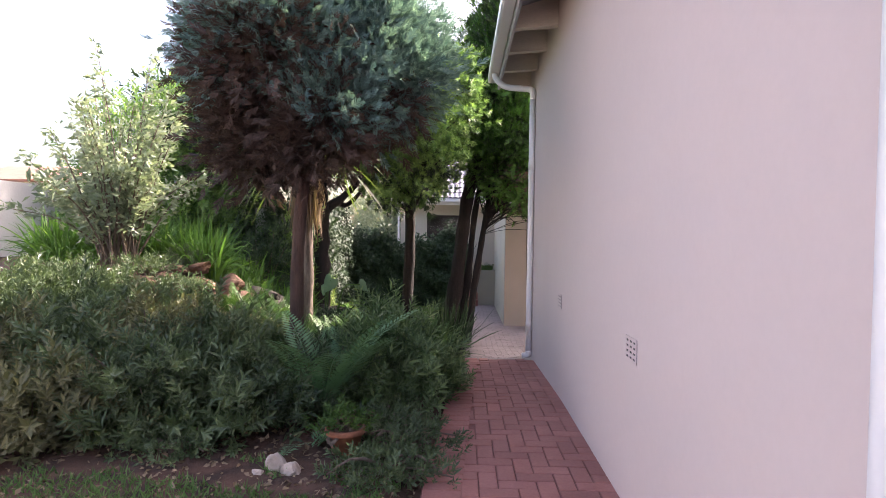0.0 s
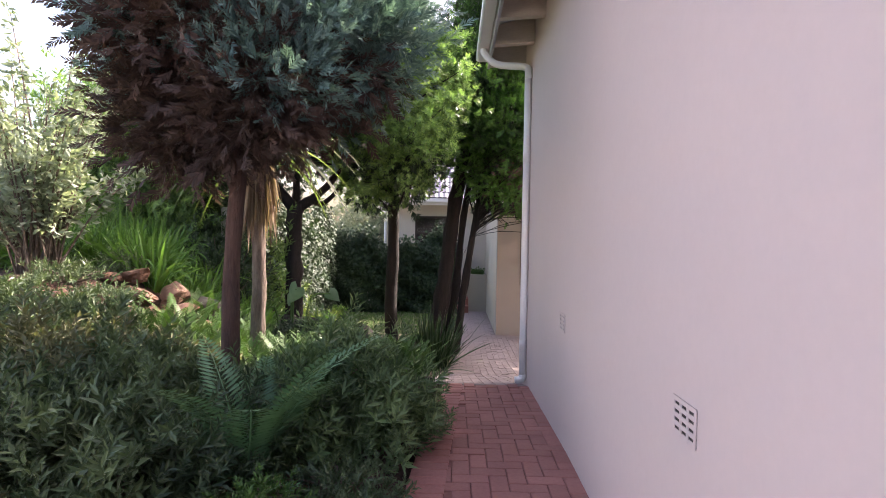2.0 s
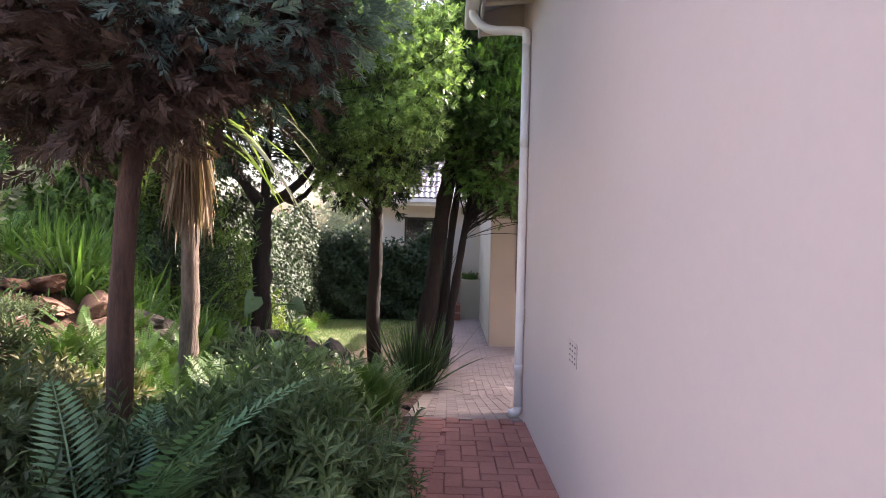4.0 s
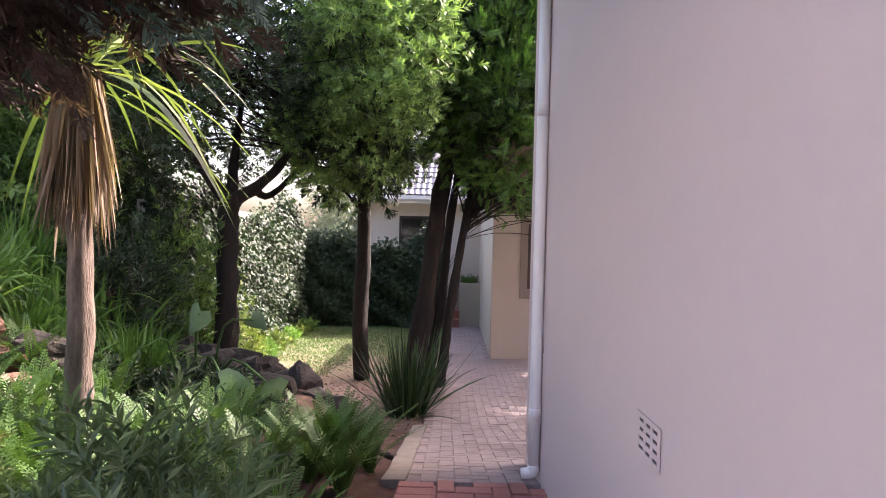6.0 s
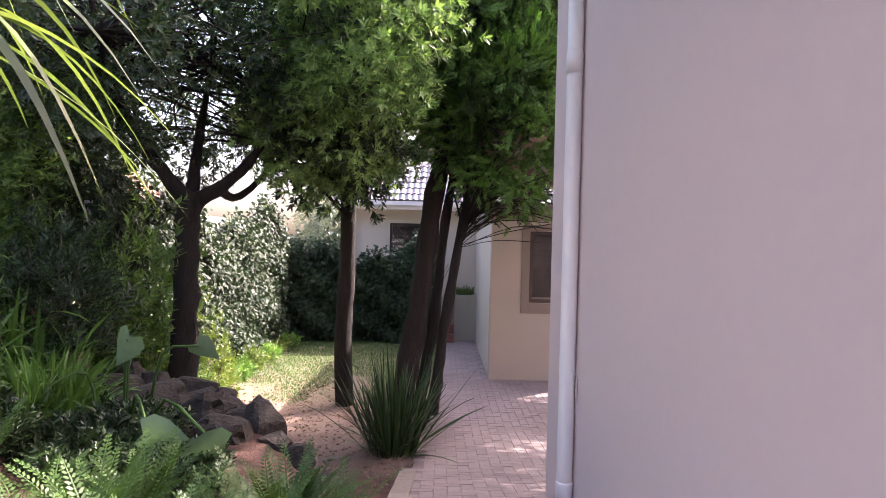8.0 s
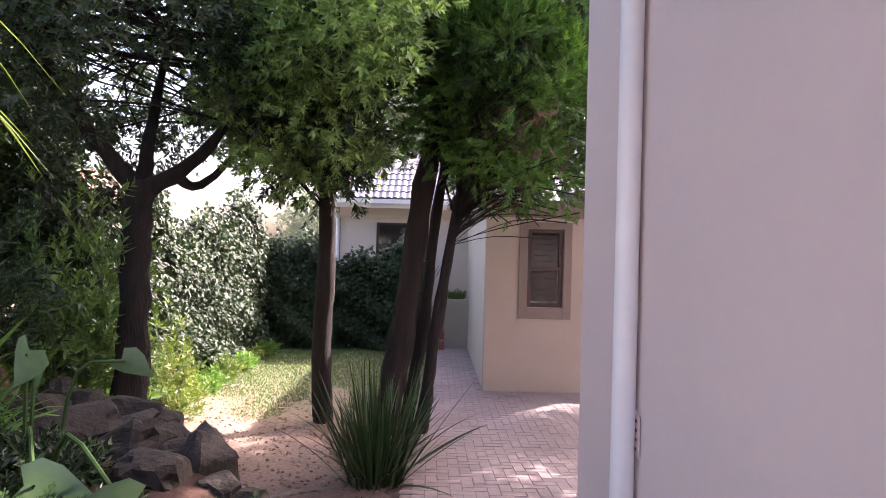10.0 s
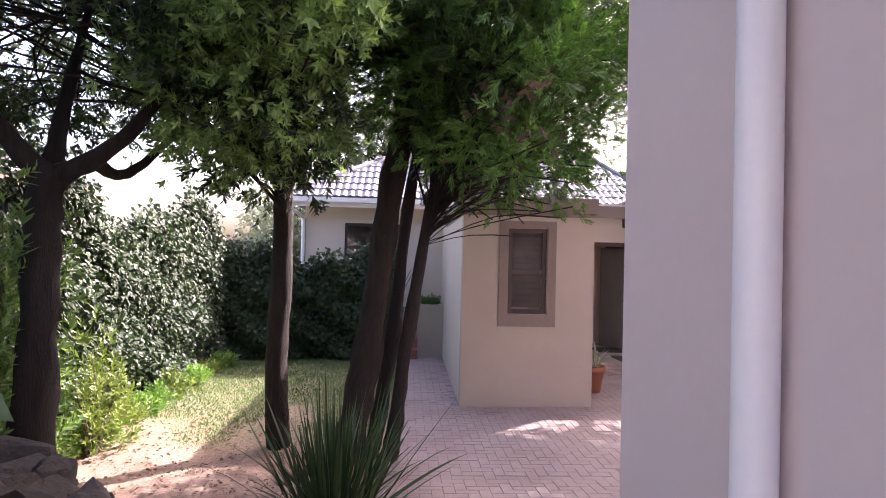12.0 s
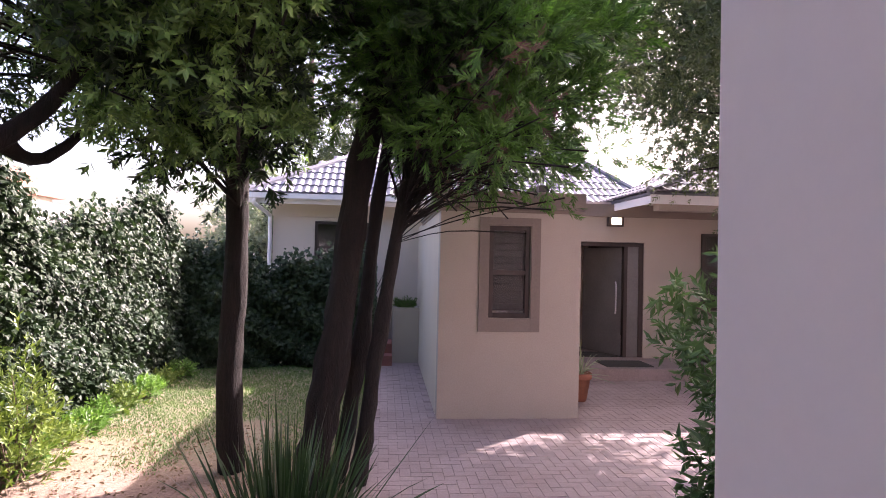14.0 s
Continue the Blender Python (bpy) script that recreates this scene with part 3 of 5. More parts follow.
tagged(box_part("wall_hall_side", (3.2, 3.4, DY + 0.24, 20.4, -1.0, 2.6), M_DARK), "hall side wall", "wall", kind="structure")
tagged(box_part("wall_hall_end", (6.6, 6.8, DY + 0.24, 20.4, -1.0, 2.6), M_ANNEX), "hall side wall", "wall", kind="structure")
tagged(box_part("hall_floor", (3.4, 6.6, DY, 20.4, -0.75, -0.615), M_PINK), "pale hall floor", "floor", kind="structure")
tagged(box_part("ceiling", (2.8, 9.0, DY + 0.10, 20.6, 2.251, 2.31), M_WALL), "plain hall ceiling", "ceiling", kind="structure")
tagged(box_part("entrance_step", (2.82, 6.2, 15.9, DY - 0.001, -0.84, -0.62), M_PINK, bevel=0.02), "low paved step before the entrance door", "step", kind="structure")


def entrance_door():
    d = empty("door_1", 5.1, DY + 0.1, -0.61, "tall dark framed door standing open into the hall", "door", kind="structure")
    box_part("frame", (5.10, 5.185, DY + 0.02, DY + 0.14, -0.61, 1.54), M_BROWN, d, bevel=0.004)
    box_part("frame", (3.605, 5.10, DY + 0.02, DY + 0.14, 1.47, 1.545), M_BROWN, d, bevel=0.004)
    box_part("side_panel", (4.88, 5.10, DY + 0.05, DY + 0.09, -0.61, 1.47), M_DOORG, d, "narrow grey side panel")
    box_part("mullion", (4.81, 4.878, DY + 0.03, DY + 0.12, -0.61, 1.47), M_BROWN, d)
    bm = bmesh.new()
    prism(bm, [(4.80, DY + 0.12), (4.80, DY + 0.17), (4.42, DY + 1.10), (4.38, DY + 1.07)], -0.60, 1.46, "z")
    leaf_ = part("door_leaf", bm, M_DOORG, d, "pale grey door leaf standing half open")
    bm = bmesh.new()
    tube(bm, [(4.70, DY + 0.16, 0.2), (4.70, DY + 0.13, 0.25), (4.70, DY + 0.13, 0.75), (4.70, DY + 0.16, 0.8)], [0.014] * 4, 8)
    part("pull_handle", bm, M_FASCIA, leaf_, "long steel pull handle")


M_DOORG = surface("grey_door_paint", (0.13, 0.125, 0.12), (0.17, 0.165, 0.16), 1.5, 30, 0.45)
entrance_door()


def wall_lamp():
    l = empty("wall_lamp", 4.59, DY, 1.95, "square bulkhead wall lamp glowing warm above the doorway", "lamp")
    box_part("back_box", (4.44, 4.74, DY - 0.10, DY - 0.001, 1.84, 2.018), M_BROWN, l, bevel=0.01)
    box_part("glass", (4.50, 4.69, DY - 0.125, DY - 0.101, 1.875, 2.0), M_LAMP, l, "frosted glowing glass", bevel=0.008)


wall_lamp()
window_unit("window_3", 6.30, 7.2, DY - 0.06, 0.30, 1.75, [1.1], "dark brown timber window beside the entrance", blind=False)
for i, (x, y, z, s) in enumerate(((4.55, 16.35, -0.62, 0.30), (4.45, 17.35, -0.615, 0.28))):
    m = tagged(box_part("door_mat", (x - 0.42, x + 0.42, y - s, y + s, z + 0.001, z + 0.018), M_MAT, bevel=0.006), "dark bristle door mat lying at the entrance", "mat", "mats at the entrance")

# planter box at the end of the path
pl = empty("planter", 0.75, 17.6, -0.84, "tan plastered built-in planter box with low green plants", "planter")
bm = bmesh.new()
for d in ((0.50, 0.998, 17.5, 17.58, -0.84, 0.22), (0.50, 0.998, 18.3, 18.395, -0.84, 0.22), (0.50, 0.58, 17.58, 18.3, -0.84, 0.22), (0.92, 0.998, 17.58, 18.3, -0.84, 0.22)):
    box(bm, *d)
part("box", bm, M_ANNEX, pl)
box_part("soil", (0.58, 0.92, 17.58, 18.3, -0.1, 0.15), M_JOINT, pl, "dark potting soil")


for k, (ya, yb, zt) in enumerate(((17.2, 17.52, -0.64), (17.52, 18.39, -0.46))):
    st = tagged(box_part("garden_step", (0.17, 0.497, ya, yb, -0.86, zt), M_RED, bevel=0.012), "low red brick step beside the planter box", "step", kind="structure")
tagged(box_part("step_wall", (0.17, 0.497, 18.1, 18.38, -0.459, 0.02), M_ANNEX, bevel=0.006), "low tan plastered wall behind the steps", "wall", kind="structure")

# roofs with separate tiles
def tile_mesh(w=0.30, l=0.36):
    vs, fs = [], []
    n = 8
    for j, (yy, lift) in enumerate(((0.0, 0.030), (l * 1.12, 0.006))):
        for i in range(n + 1):
            u = i / n
            vs.append((u * w * 1.02, yy, lift + 0.028 * (0.5 - 0.5 * math.cos(u * 2 * math.pi * 2)) ** 0.8))
    for i in range(n + 1):
        u = i / n
        vs.append((u * w * 1.02, 0.0, 0.0 + 0.028 * (0.5 - 0.5 * math.cos(u * 2 * math.pi * 2)) ** 0.8))
    for i in range(n):
        fs.append((i, i + 1, n + 2 + i, n + 1 + i))
        fs.append((2 * n + 2 + i, 2 * n + 3 + i, i + 1, i))
    me = bpy.data.meshes.new("roof_tile")
    me.from_pydata(vs, [], fs)
    for p in me.polygons:
        p.use_smooth = False
    me.materials.append(M_TILE)
    return me


TILE = tile_mesh()


def tiled_slope(parent, x0, x1, y0, z0, pitch, courses, cut=None):
    """Tiles on a slope that rises towards +y from an eave along x."""
    c, s = math.cos(pitch), math.sin(pitch)
    for j in range(courses):
        for i in range(int((x1 - x0) / 0.30)):
            x = x0 + 0.30 * i
            d = 0.36 * j
            if cut and not cut(x + 0.15, d):
                continue
            ob = new("tile", TILE)
            ob.parent = parent
            ob.matrix_parent_inverse = parent.matrix_basis.inverted()
            ob.matrix_basis = pose(x, y0 + c * d, z0 + s * d, math.degrees(pitch), 0, 0)


def slope_deck(name, pts, material, parent):
    bm = bmesh.new()
    top = [bm.verts.new(p) for p in pts]
    low = [bm.verts.new((p[0], p[1], p[2] - 0.06)) for p in pts]
    bm.faces.new(top)
    bm.faces.new(low[::-1])
    n = len(pts)
    for i in range(n):
        bm.faces.new((top[i], low[i], low[(i + 1) % n], top[(i + 1) % n]))
    return part(name, bm, material, parent)


PITCH = radians(29)


def far_roof():
    r = empty("far_roof", 1.0, 18.0, 2.3, "grey concrete tile hip roof of the far house", "roof", kind="structure")
    y0, z0 = 17.95, 2.36
    run = 4.0
    yr, zr = y0 + run, z0 + run * math.tan(PITCH)
    slope_deck("roof_deck", [(-2.35, y0, z0), (5.9, y0, z0), (5.9 - run * 0.42, yr, zr), (-2.35 + run, yr, zr)], M_TILE, r)
    slope_deck("roof_deck", [(-2.35, y0 + 8, z0), (-2.35, y0, z0), (-2.35 + run, yr, zr)], M_TILE, r)
    slope_deck("roof_deck", [(5.9, y0, z0), (5.9, y0 + 8, z0), (5.9 - run * 0.42, yr, zr)], M_TILE, r)
    slope_deck("roof_deck", [(5.9, y0 + 8, z0), (-2.35, y0 + 8, z0), (-2.35 + run, yr, zr), (5.9 - run * 0.42, yr, zr)], M_TILE, r)
    k = math.cos(PITCH)
    tiled_slope(r, -2.38, 5.9, y0 - 0.03, z0 + 0.004, PITCH, 12, lambda x, d: -2.35 + d * k < x < 5.9 - 0.42 * d * k)
    for a, b in (((-2.35, y0, z0), (-2.35 + run, yr, zr)), ((5.9, y0, z0), (5.9 - run * 0.42, yr, zr)), ((-2.35 + run, yr, zr), (5.9 - run * 0.42, yr, zr))):
        bm = bmesh.new()
        tube(bm, [Vector(a).lerp(Vector(b), i / 10) + Vector((0, 0, 0.03)) for i in range(11)], [0.09] * 11, 8)
        part("ridge_capping", bm, M_TILE, r)
    box_part("soffit", (-2.30, 2.9, y0 + 0.06, FY + 0.02, 2.26, 2.285), M_WHITE, r, "white painted soffit")
    box_part("fascia", (-2.33, 2.9, y0 + 0.02, y0 + 0.045, 2.17, 2.35), M_WHITE, r, "white fascia board", 0.003)


far_roof()
gutter2 = empty("gutter", 0, 17.9, 2.3, "white eaves gutter of the far house", "gutter")
bm = bmesh.new()
prism(bm, [(17.87, 2.36), (17.87, 2.27), (17.885, 2.25), (17.955, 2.25), (17.967, 2.27), (17.967, 2.36), (17.958, 2.36), (17.955, 2.265), (17.885, 2.262), (17.879, 2.36)], -2.38, 2.9, "x")
part("trough", bm, M_WHITE, gutter2)
dp = empty("downpipe", -2.0, 18.2, -0.84, "thin white downpipe at the far house corner", "downpipe", "downpipes of the far house")
bm = bmesh.new()
pts = smooth_line([(-2.2, 17.92, 2.25), (-2.2, 17.93, 2.15), (-2.0, 18.25, 1.98), (-1.97, 18.33, 1.8), (-1.97, 18.33, 0.5), (-1.97, 18.33, -0.84)], 24)
tube(bm, pts, [0.04] * len(pts), 10)
part("pipe", bm, M_WHITE, dp, smooth=True)


def wing_roof():
    r = empty("wing_roof", 7.0, 16.8, 2.4, "grey concrete tile hip roof overhanging the entrance court", "roof", kind="structure")
    x0, y0, z0, pitch, run = 4.57, 15.45, 2.32, radians(24), 2.6
    zr = z0 + run * math.tan(pitch)
    slope_deck("roof_deck", [(x0, y0, z0), (10.5, y0, z0), (10.5, y0 + run, zr), (x0 + run, y0 + run, zr)], M_TILE, r)
    slope_deck("roof_deck", [(x0, y0 + 2.6, z0), (x0, y0, z0), (x0 + run, y0 + run, zr)], M_TILE, r)
    k = math.cos(pitch)
    tiled_slope(r, x0, 9.4, y0 - 0.03, z0 + 0.004, pitch, 8, lambda x, d: x > x0 + d * k - 0.1)
    for j in range(7):
        for i in range(9):
            d, y = 0.36 * j, y0 + 2.6 - 0.30 * i
            if y - 0.15 < y0 + d * k - 0.1 or y > y0 + 2.65 - 0.2 * d:
                continue
            ob = new("tile", TILE)
            ob.parent = r
            ob.matrix_parent_inverse = r.matrix_basis.inverted()
            ob.matrix_basis = pose(x0 - 0.03 + k * d, y, z0 + 0.004 + math.sin(pitch) * d, math.degrees(pitch), 0, -90)
    bm = bmesh.new()
    tube(bm, [Vector((x0, y0, z0)).lerp(Vector((x0 + run, y0 + run, zr)), i / 8) + Vector((0, 0, 0.03)) for i in range(9)], [0.08] * 9, 8)
    part("ridge_capping", bm, M_TILE, r)
    box_part("fascia", (x0 + 0.02, 10.5, y0 - 0.005, y0 + 0.02, 2.13, 2.28), M_WHITE, r, "white fascia board", 0.003)
    box_part("fascia", (x0, x0 + 0.02, y0 - 0.005, 17.55, 2.13, 2.28), M_WHITE, r, "white fascia board", 0.003)
    box_part("soffit", (x0 + 0.02, 10.5, y0 + 0.02, DY - 0.001, 2.262, 2.29), M_RAFTER, r, "shaded soffit boards")
    box_part("beam", (x0 + 0.22, 9.0, y0 + 0.16, y0 + 0.36, 2.04, 2.26), M_ANNEX, r, "tan plastered beam under the eave")


wing_roof()

# ---- boundary walls and neighbours ----
tagged(box_part("wall_west", (-6.75, -6.5, -9.0, 11.2, -1.2, 1.95), M_BOUNDARY), "sunlit grey-white plastered boundary wall", "wall", kind="structure")
tagged(box_part("wall_west_far", (-3.75, -3.55, 10.6, 17.6, -1.2, 1.70), M_BOUNDARY), "boundary wall under the ivy", "wall", kind="structure")
tagged(box_part("wall_north_far", (-3.55, -2.1, 17.4, 17.6, -1.2, 1.2), M_BOUNDARY), "low boundary wall under the ivy", "wall", kind="structure")
tagged(box_part("wall_south", (-6.5, WX, -9.0, -8.8, -1.0, 2.2), M_BOUNDARY), "plain plastered garden wall", "wall", kind="structure")
tagged(box_part("wall_court_east", (9.0, 9.2, 7.17, 17.24, -1.0, 2.4), M_BOUNDARY), "plain plastered courtyard wall", "wall", kind="structure")


def neighbour():
    h = empty("neighbour_house", -21, 34, -1, "neighbouring house with a red-brown roof behind the ivy", "house")
    box_part("wall", (-27.0, -16.6, 31.5, 38.0, -1.0, 3.95), M_BOUNDARY, h)
    bm = bmesh.new()
    prism(bm, [(31.0, 3.92), (34.7, 5.0), (38.5, 3.92), (38.5, 3.82), (31.0, 3.82)], -27.4, -16.2, "x")
    rf = part("roof", bm, M_REDROOF, h, "red-brown roof")
    box_part("chimney", (-18.2, -17.6, 33.0, 33.6, 4.3, 5.4), M_BOUNDARY, rf, "pale chimney")


neighbour()


# ---- trees ----
def limb(bm, pts, r0, r1, sides=8, wobble=0.35, n=10):
    line = smooth_line(pts, n)
    tube(bm, line, [r0 + (r1 - r0) * i / n for i in range(n + 1)], sides, wobble)


def crown_limbs(bm, rng, start, targets, r0, sides=5):
    s = np.array(start, dtype=float)
    for c in targets:
        c = np.array(c)
        mid = s + (c - s) * 0.5 + rng.normal(size=3) * 0.10 + np.array([0, 0, 0.12])
        limb(bm, [s, mid, c], r0 * rng.uniform(0.6, 1.0), 0.006, sides, 0.2, 6)


def conifer_low(p):
    d = p[:, 0] + 1.3
    return p[:, 2] > 1.62 + np.where(d > 0, 0.75 * d, -0.25 * d)


def blue_conifer():
    rng = np.random.default_rng(11)
    t = empty("conifer_tree", -1.34, 4.82, 0.05, "blue-green conifer with a bare reddish trunk and dense round crown", "tree")
    bm = bmesh.new()
    limb(bm, [(-1.33, 4.82, -0.05), (-1.345, 4.80, 0.6), (-1.33, 4.80, 1.3), (-1.27, 4.84, 2.1), (-1.2, 4.9, 3.2), (-1.2, 5.0, 4.4)], 0.072, 0.02, 12, 0.28, 22)
    trunk = part("trunk", bm, M_BARK_RED, t, smooth=True)
    tv, tf = spray(rng, 13, 0.5, 0.05)
    lobes = [((-1.25, 4.95, 2.75), (0.82, 0.75, 1.0), 190), ((-1.76, 4.85, 2.85), (0.44, 0.5, 0.55), 95), ((-1.70, 4.9, 2.15), (0.44, 0.5, 0.45), 80), ((-0.75, 4.95, 2.75), (0.50, 0.5, 0.60), 95),
             ((-1.1, 4.6, 2.2), (0.45, 0.4, 0.45), 70), ((-1.5, 5.0, 3.6), (0.55, 0.5, 0.55), 80), ((-0.95, 5.0, 3.45), (0.50, 0.5, 0.55), 80), ((-1.5, 4.45, 2.75), (0.5, 0.4, 0.6), 80), ((-0.5, 5.05, 2.55), (0.35, 0.4, 0.40), 50)]
    blue, brown, cc = [], [], []
    for c, r, n in lobes:
        # Blue goes where sun reaches, brown where shade falls: light put into colour.
        p, w, q = clump_cloud(rng, c, r, n, 24, 0.085, 0.6, lambda p: conifer_low(p) & (p[:, 2] > 2.6 - 1.6 * np.clip(p[:, 0] + 1.25, 0, 1) - 0.9 * np.clip(-1.55 - p[:, 0], 0, 1) + 0.22 * np.sin(p[:, 0] * 5 + p[:, 1] * 4)))
        blue.append((p, w + np.array([0, 0, 0.35])))
        cc.append(q)
        p, w, q = clump_cloud(rng, (c[0], c[1], c[2] - 0.08), tuple(0.90 * k for k in r), n, 20, 0.10, 0.45, lambda p: conifer_low(p) & (p[:, 2] < 2.85 - 0.9 * np.clip(p[:, 0] + 1.1, 0, 1)))
        brown.append((p, w * [1, 1, 0.6]))
    cc = np.concatenate(cc)
    pos, way = (np.concatenate([q[k] for q in blue]) for k in (0, 1))
    scatter("crown", tv, tf, pos, frames_from(way, rng), rng.uniform(0.08, 0.15, len(pos)), L_CONIFER, t, "blue-green feathery foliage")
    pos, way = (np.concatenate([q[k] for q in brown]) for k in (0, 1))
    scatter("inner_crown", tv, tf, pos, frames_from(way, rng), rng.uniform(0.08, 0.16, len(pos)), L_CONIFER_BROWN, t, "reddish-brown lower foliage standing for the crown's shaded side")
    bm = bmesh.new()
    sel = cc[rng.choice(len(cc), 46, replace=False)]
    for q in sel:
        z = min(3.9, max(1.5, q[2] - 0.35))
        crown_limbs(bm, rng, (-1.27, 4.86, z), [q], 0.022)
    tagged(part("branchwork", bm, M_BARK_RED, t), kind="stuff")


def cypress():
    rng = np.random.default_rng(12)
    t = empty("cypress_tree", -0.1, 11.6, -0.85, "three-stemmed cypress leaning, with bright green outer sprays", "tree")
    for (xa, xb, xc), dy, r in (((-0.26, -0.085, 0.09), 0.0, 0.16), ((-0.01, 0.13, 0.285), 0.12, 0.082), ((0.165, 0.285, 0.52), -0.05, 0.080)):
        bm = bmesh.new()
        limb(bm, [(xa - 0.07, 11.6 + dy, -0.95), (xa, 11.6 + dy, -0.56), (xb, 11.6 + dy, 0.44), (xc, 11.56 + dy, 1.95), (xc + 0.45, 11.4 + dy, 4.4)], r * 1.06, r * 0.6, 14, 0.4, 24)
        part("trunk", bm, M_BARK_DARK, t, smooth=True)
    tv, tf = spray(rng, 15, 0.46, 0.040, (0.35, 0.7))
    low = lambda p: (p[:, 2] > 2.25 - 0.45 * np.clip(p[:, 0] - 0.2, 0, 1) + 0.12 * np.sin(p[:, 0] * 5)) & ((p[:, 1] - 11.3) ** 2 + (p[:, 0] - 1.0) ** 2 > 0.2)
    pos, way, cc = clump_cloud(rng, (0.92, 11.4, 3.7), (1.18, 1.55, 2.3), 520, 34, 0.10, 0.66, low)
    way = way + np.array([0, 0, 0.6])
    scatter("crown", tv, tf, pos, frames_from(way, rng), rng.uniform(0.11, 0.20, len(pos)), L_CYPRESS, t, "bright green feathery sprays")
    # Darker leaf colour inside paints the shade within the crown.
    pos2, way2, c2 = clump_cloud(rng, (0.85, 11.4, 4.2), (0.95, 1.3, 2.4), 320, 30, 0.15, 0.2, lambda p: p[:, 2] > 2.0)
    scatter("inner_crown", tv, tf, pos2, frames_from(way2, rng), rng.uniform(0.12, 0.20, len(pos2)), L_DARK, t, "inner foliage in a darker green that stands for shade")
    bm = bmesh.new()
    for q in np.concatenate([c2[:60], cc[cc[:, 2] < 3.2][:70]]):
        z = max(1.35, q[2] - rng.uniform(0.35, 0.9))
        x = 0.1 + 0.23 * z
        crown_limbs(bm, rng, (x, 11.55, z), [q], 0.014)
    dry = []
    for i in range(80):
        a = rng.uniform(-1.4, 1.4)
        z = rng.uniform(1.25, 2.1)
        end = np.array([0.5 + 1.1 * math.cos(a) * rng.uniform(0.3, 1.2), 11.5 - abs(rng.normal()) * 0.8, z + rng.uniform(0.05, 0.55)])
        crown_limbs(bm, rng, (0.12 + 0.22 * z, 11.5, z), [end], 0.0055, 4)
        if i % 2 and end[0] < 1.4 and end[2] > 1.75:
            dry.append(end)
    dry = (np.array(dry)[:, None, :] + rng.normal(size=(len(dry), 9, 3)) * 0.07).reshape(-1, 3)
    scatter("dry_sprays", tv, tf, dry, frames_from(rng.normal(size=dry.shape) + [0.6, -0.3, -0.2], rng), rng.uniform(0.07, 0.13, len(dry)), L_CONIFER_BROWN, t, "dry brown sprays under the crown")
    tagged(part("branchwork", bm, M_BARK_DARK, t), kind="stuff")


def broad_tree():
    rng = np.random.default_rng(13)
    t = empty("broadleaf_tree", -1.07, 12.0, -0.85, "slim dark-trunked tree with glossy light green leaves", "tree")
    bm = bmesh.new()
    limb(bm, [(-1.04, 12.0, -0.95), (-1.09, 12.0, 0.0), (-1.06, 12.0, 1.0), (-1.06, 11.98, 1.9), (-1.04, 11.8, 3.0), (-0.98, 11.4, 4.4)], 0.122, 0.085, 14, 0.18, 24)
    part("trunk", bm, M_BARK_DARK, t, smooth=True)
    tv, tf = twig(rng, 9, 0.17, 0.62)
    keep = lambda p: p[:, 2] > 1.62 + 0.35 * np.hypot(p[:, 0] + 1.05, p[:, 1] - 11.9) * 0.6
    pos, way, cc = clump_cloud(rng, (-1.15, 10.9, 3.05), (0.95, 1.4, 1.5), 150, 34, 0.115, 0.6, keep)
    p3, w3, c3 = clump_cloud(rng, (-0.55, 9.6, 3.5), (0.8, 1.2, 0.95), 95, 34, 0.115, 0.5)
    pos, way, cc = np.concatenate([pos, p3]), np.concatenate([way, w3]), np.concatenate([cc[:45], c3[:25]])
    scatter("crown", tv, tf, pos, frames_from(way + np.array([0, 0, 0.3]), rng), rng.uniform(0.09, 0.155, len(pos)), L_BROAD, t, "glossy light green leaves")
    # Shade under the crown is put into these inner leaves' dark colour.
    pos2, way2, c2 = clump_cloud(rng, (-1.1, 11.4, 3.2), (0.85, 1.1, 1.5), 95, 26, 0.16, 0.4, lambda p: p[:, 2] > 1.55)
    scatter("inner_crown", tv, tf, pos2, frames_from(way2, rng), rng.uniform(0.13, 0.20, len(pos2)), L_DARK, t, "inner leaves in a darker green that stands for shade")
    bm = bmesh.new()
    for q in np.concatenate([cc[:70], c2[:50]]):
        crown_limbs(bm, rng, (-1.02, 11.9, min(3.4, max(1.6, q[2] - 0.6))), [q], 0.03)
    tagged(part("branchwork", bm, M_BARK_DARK, t), kind="stuff")


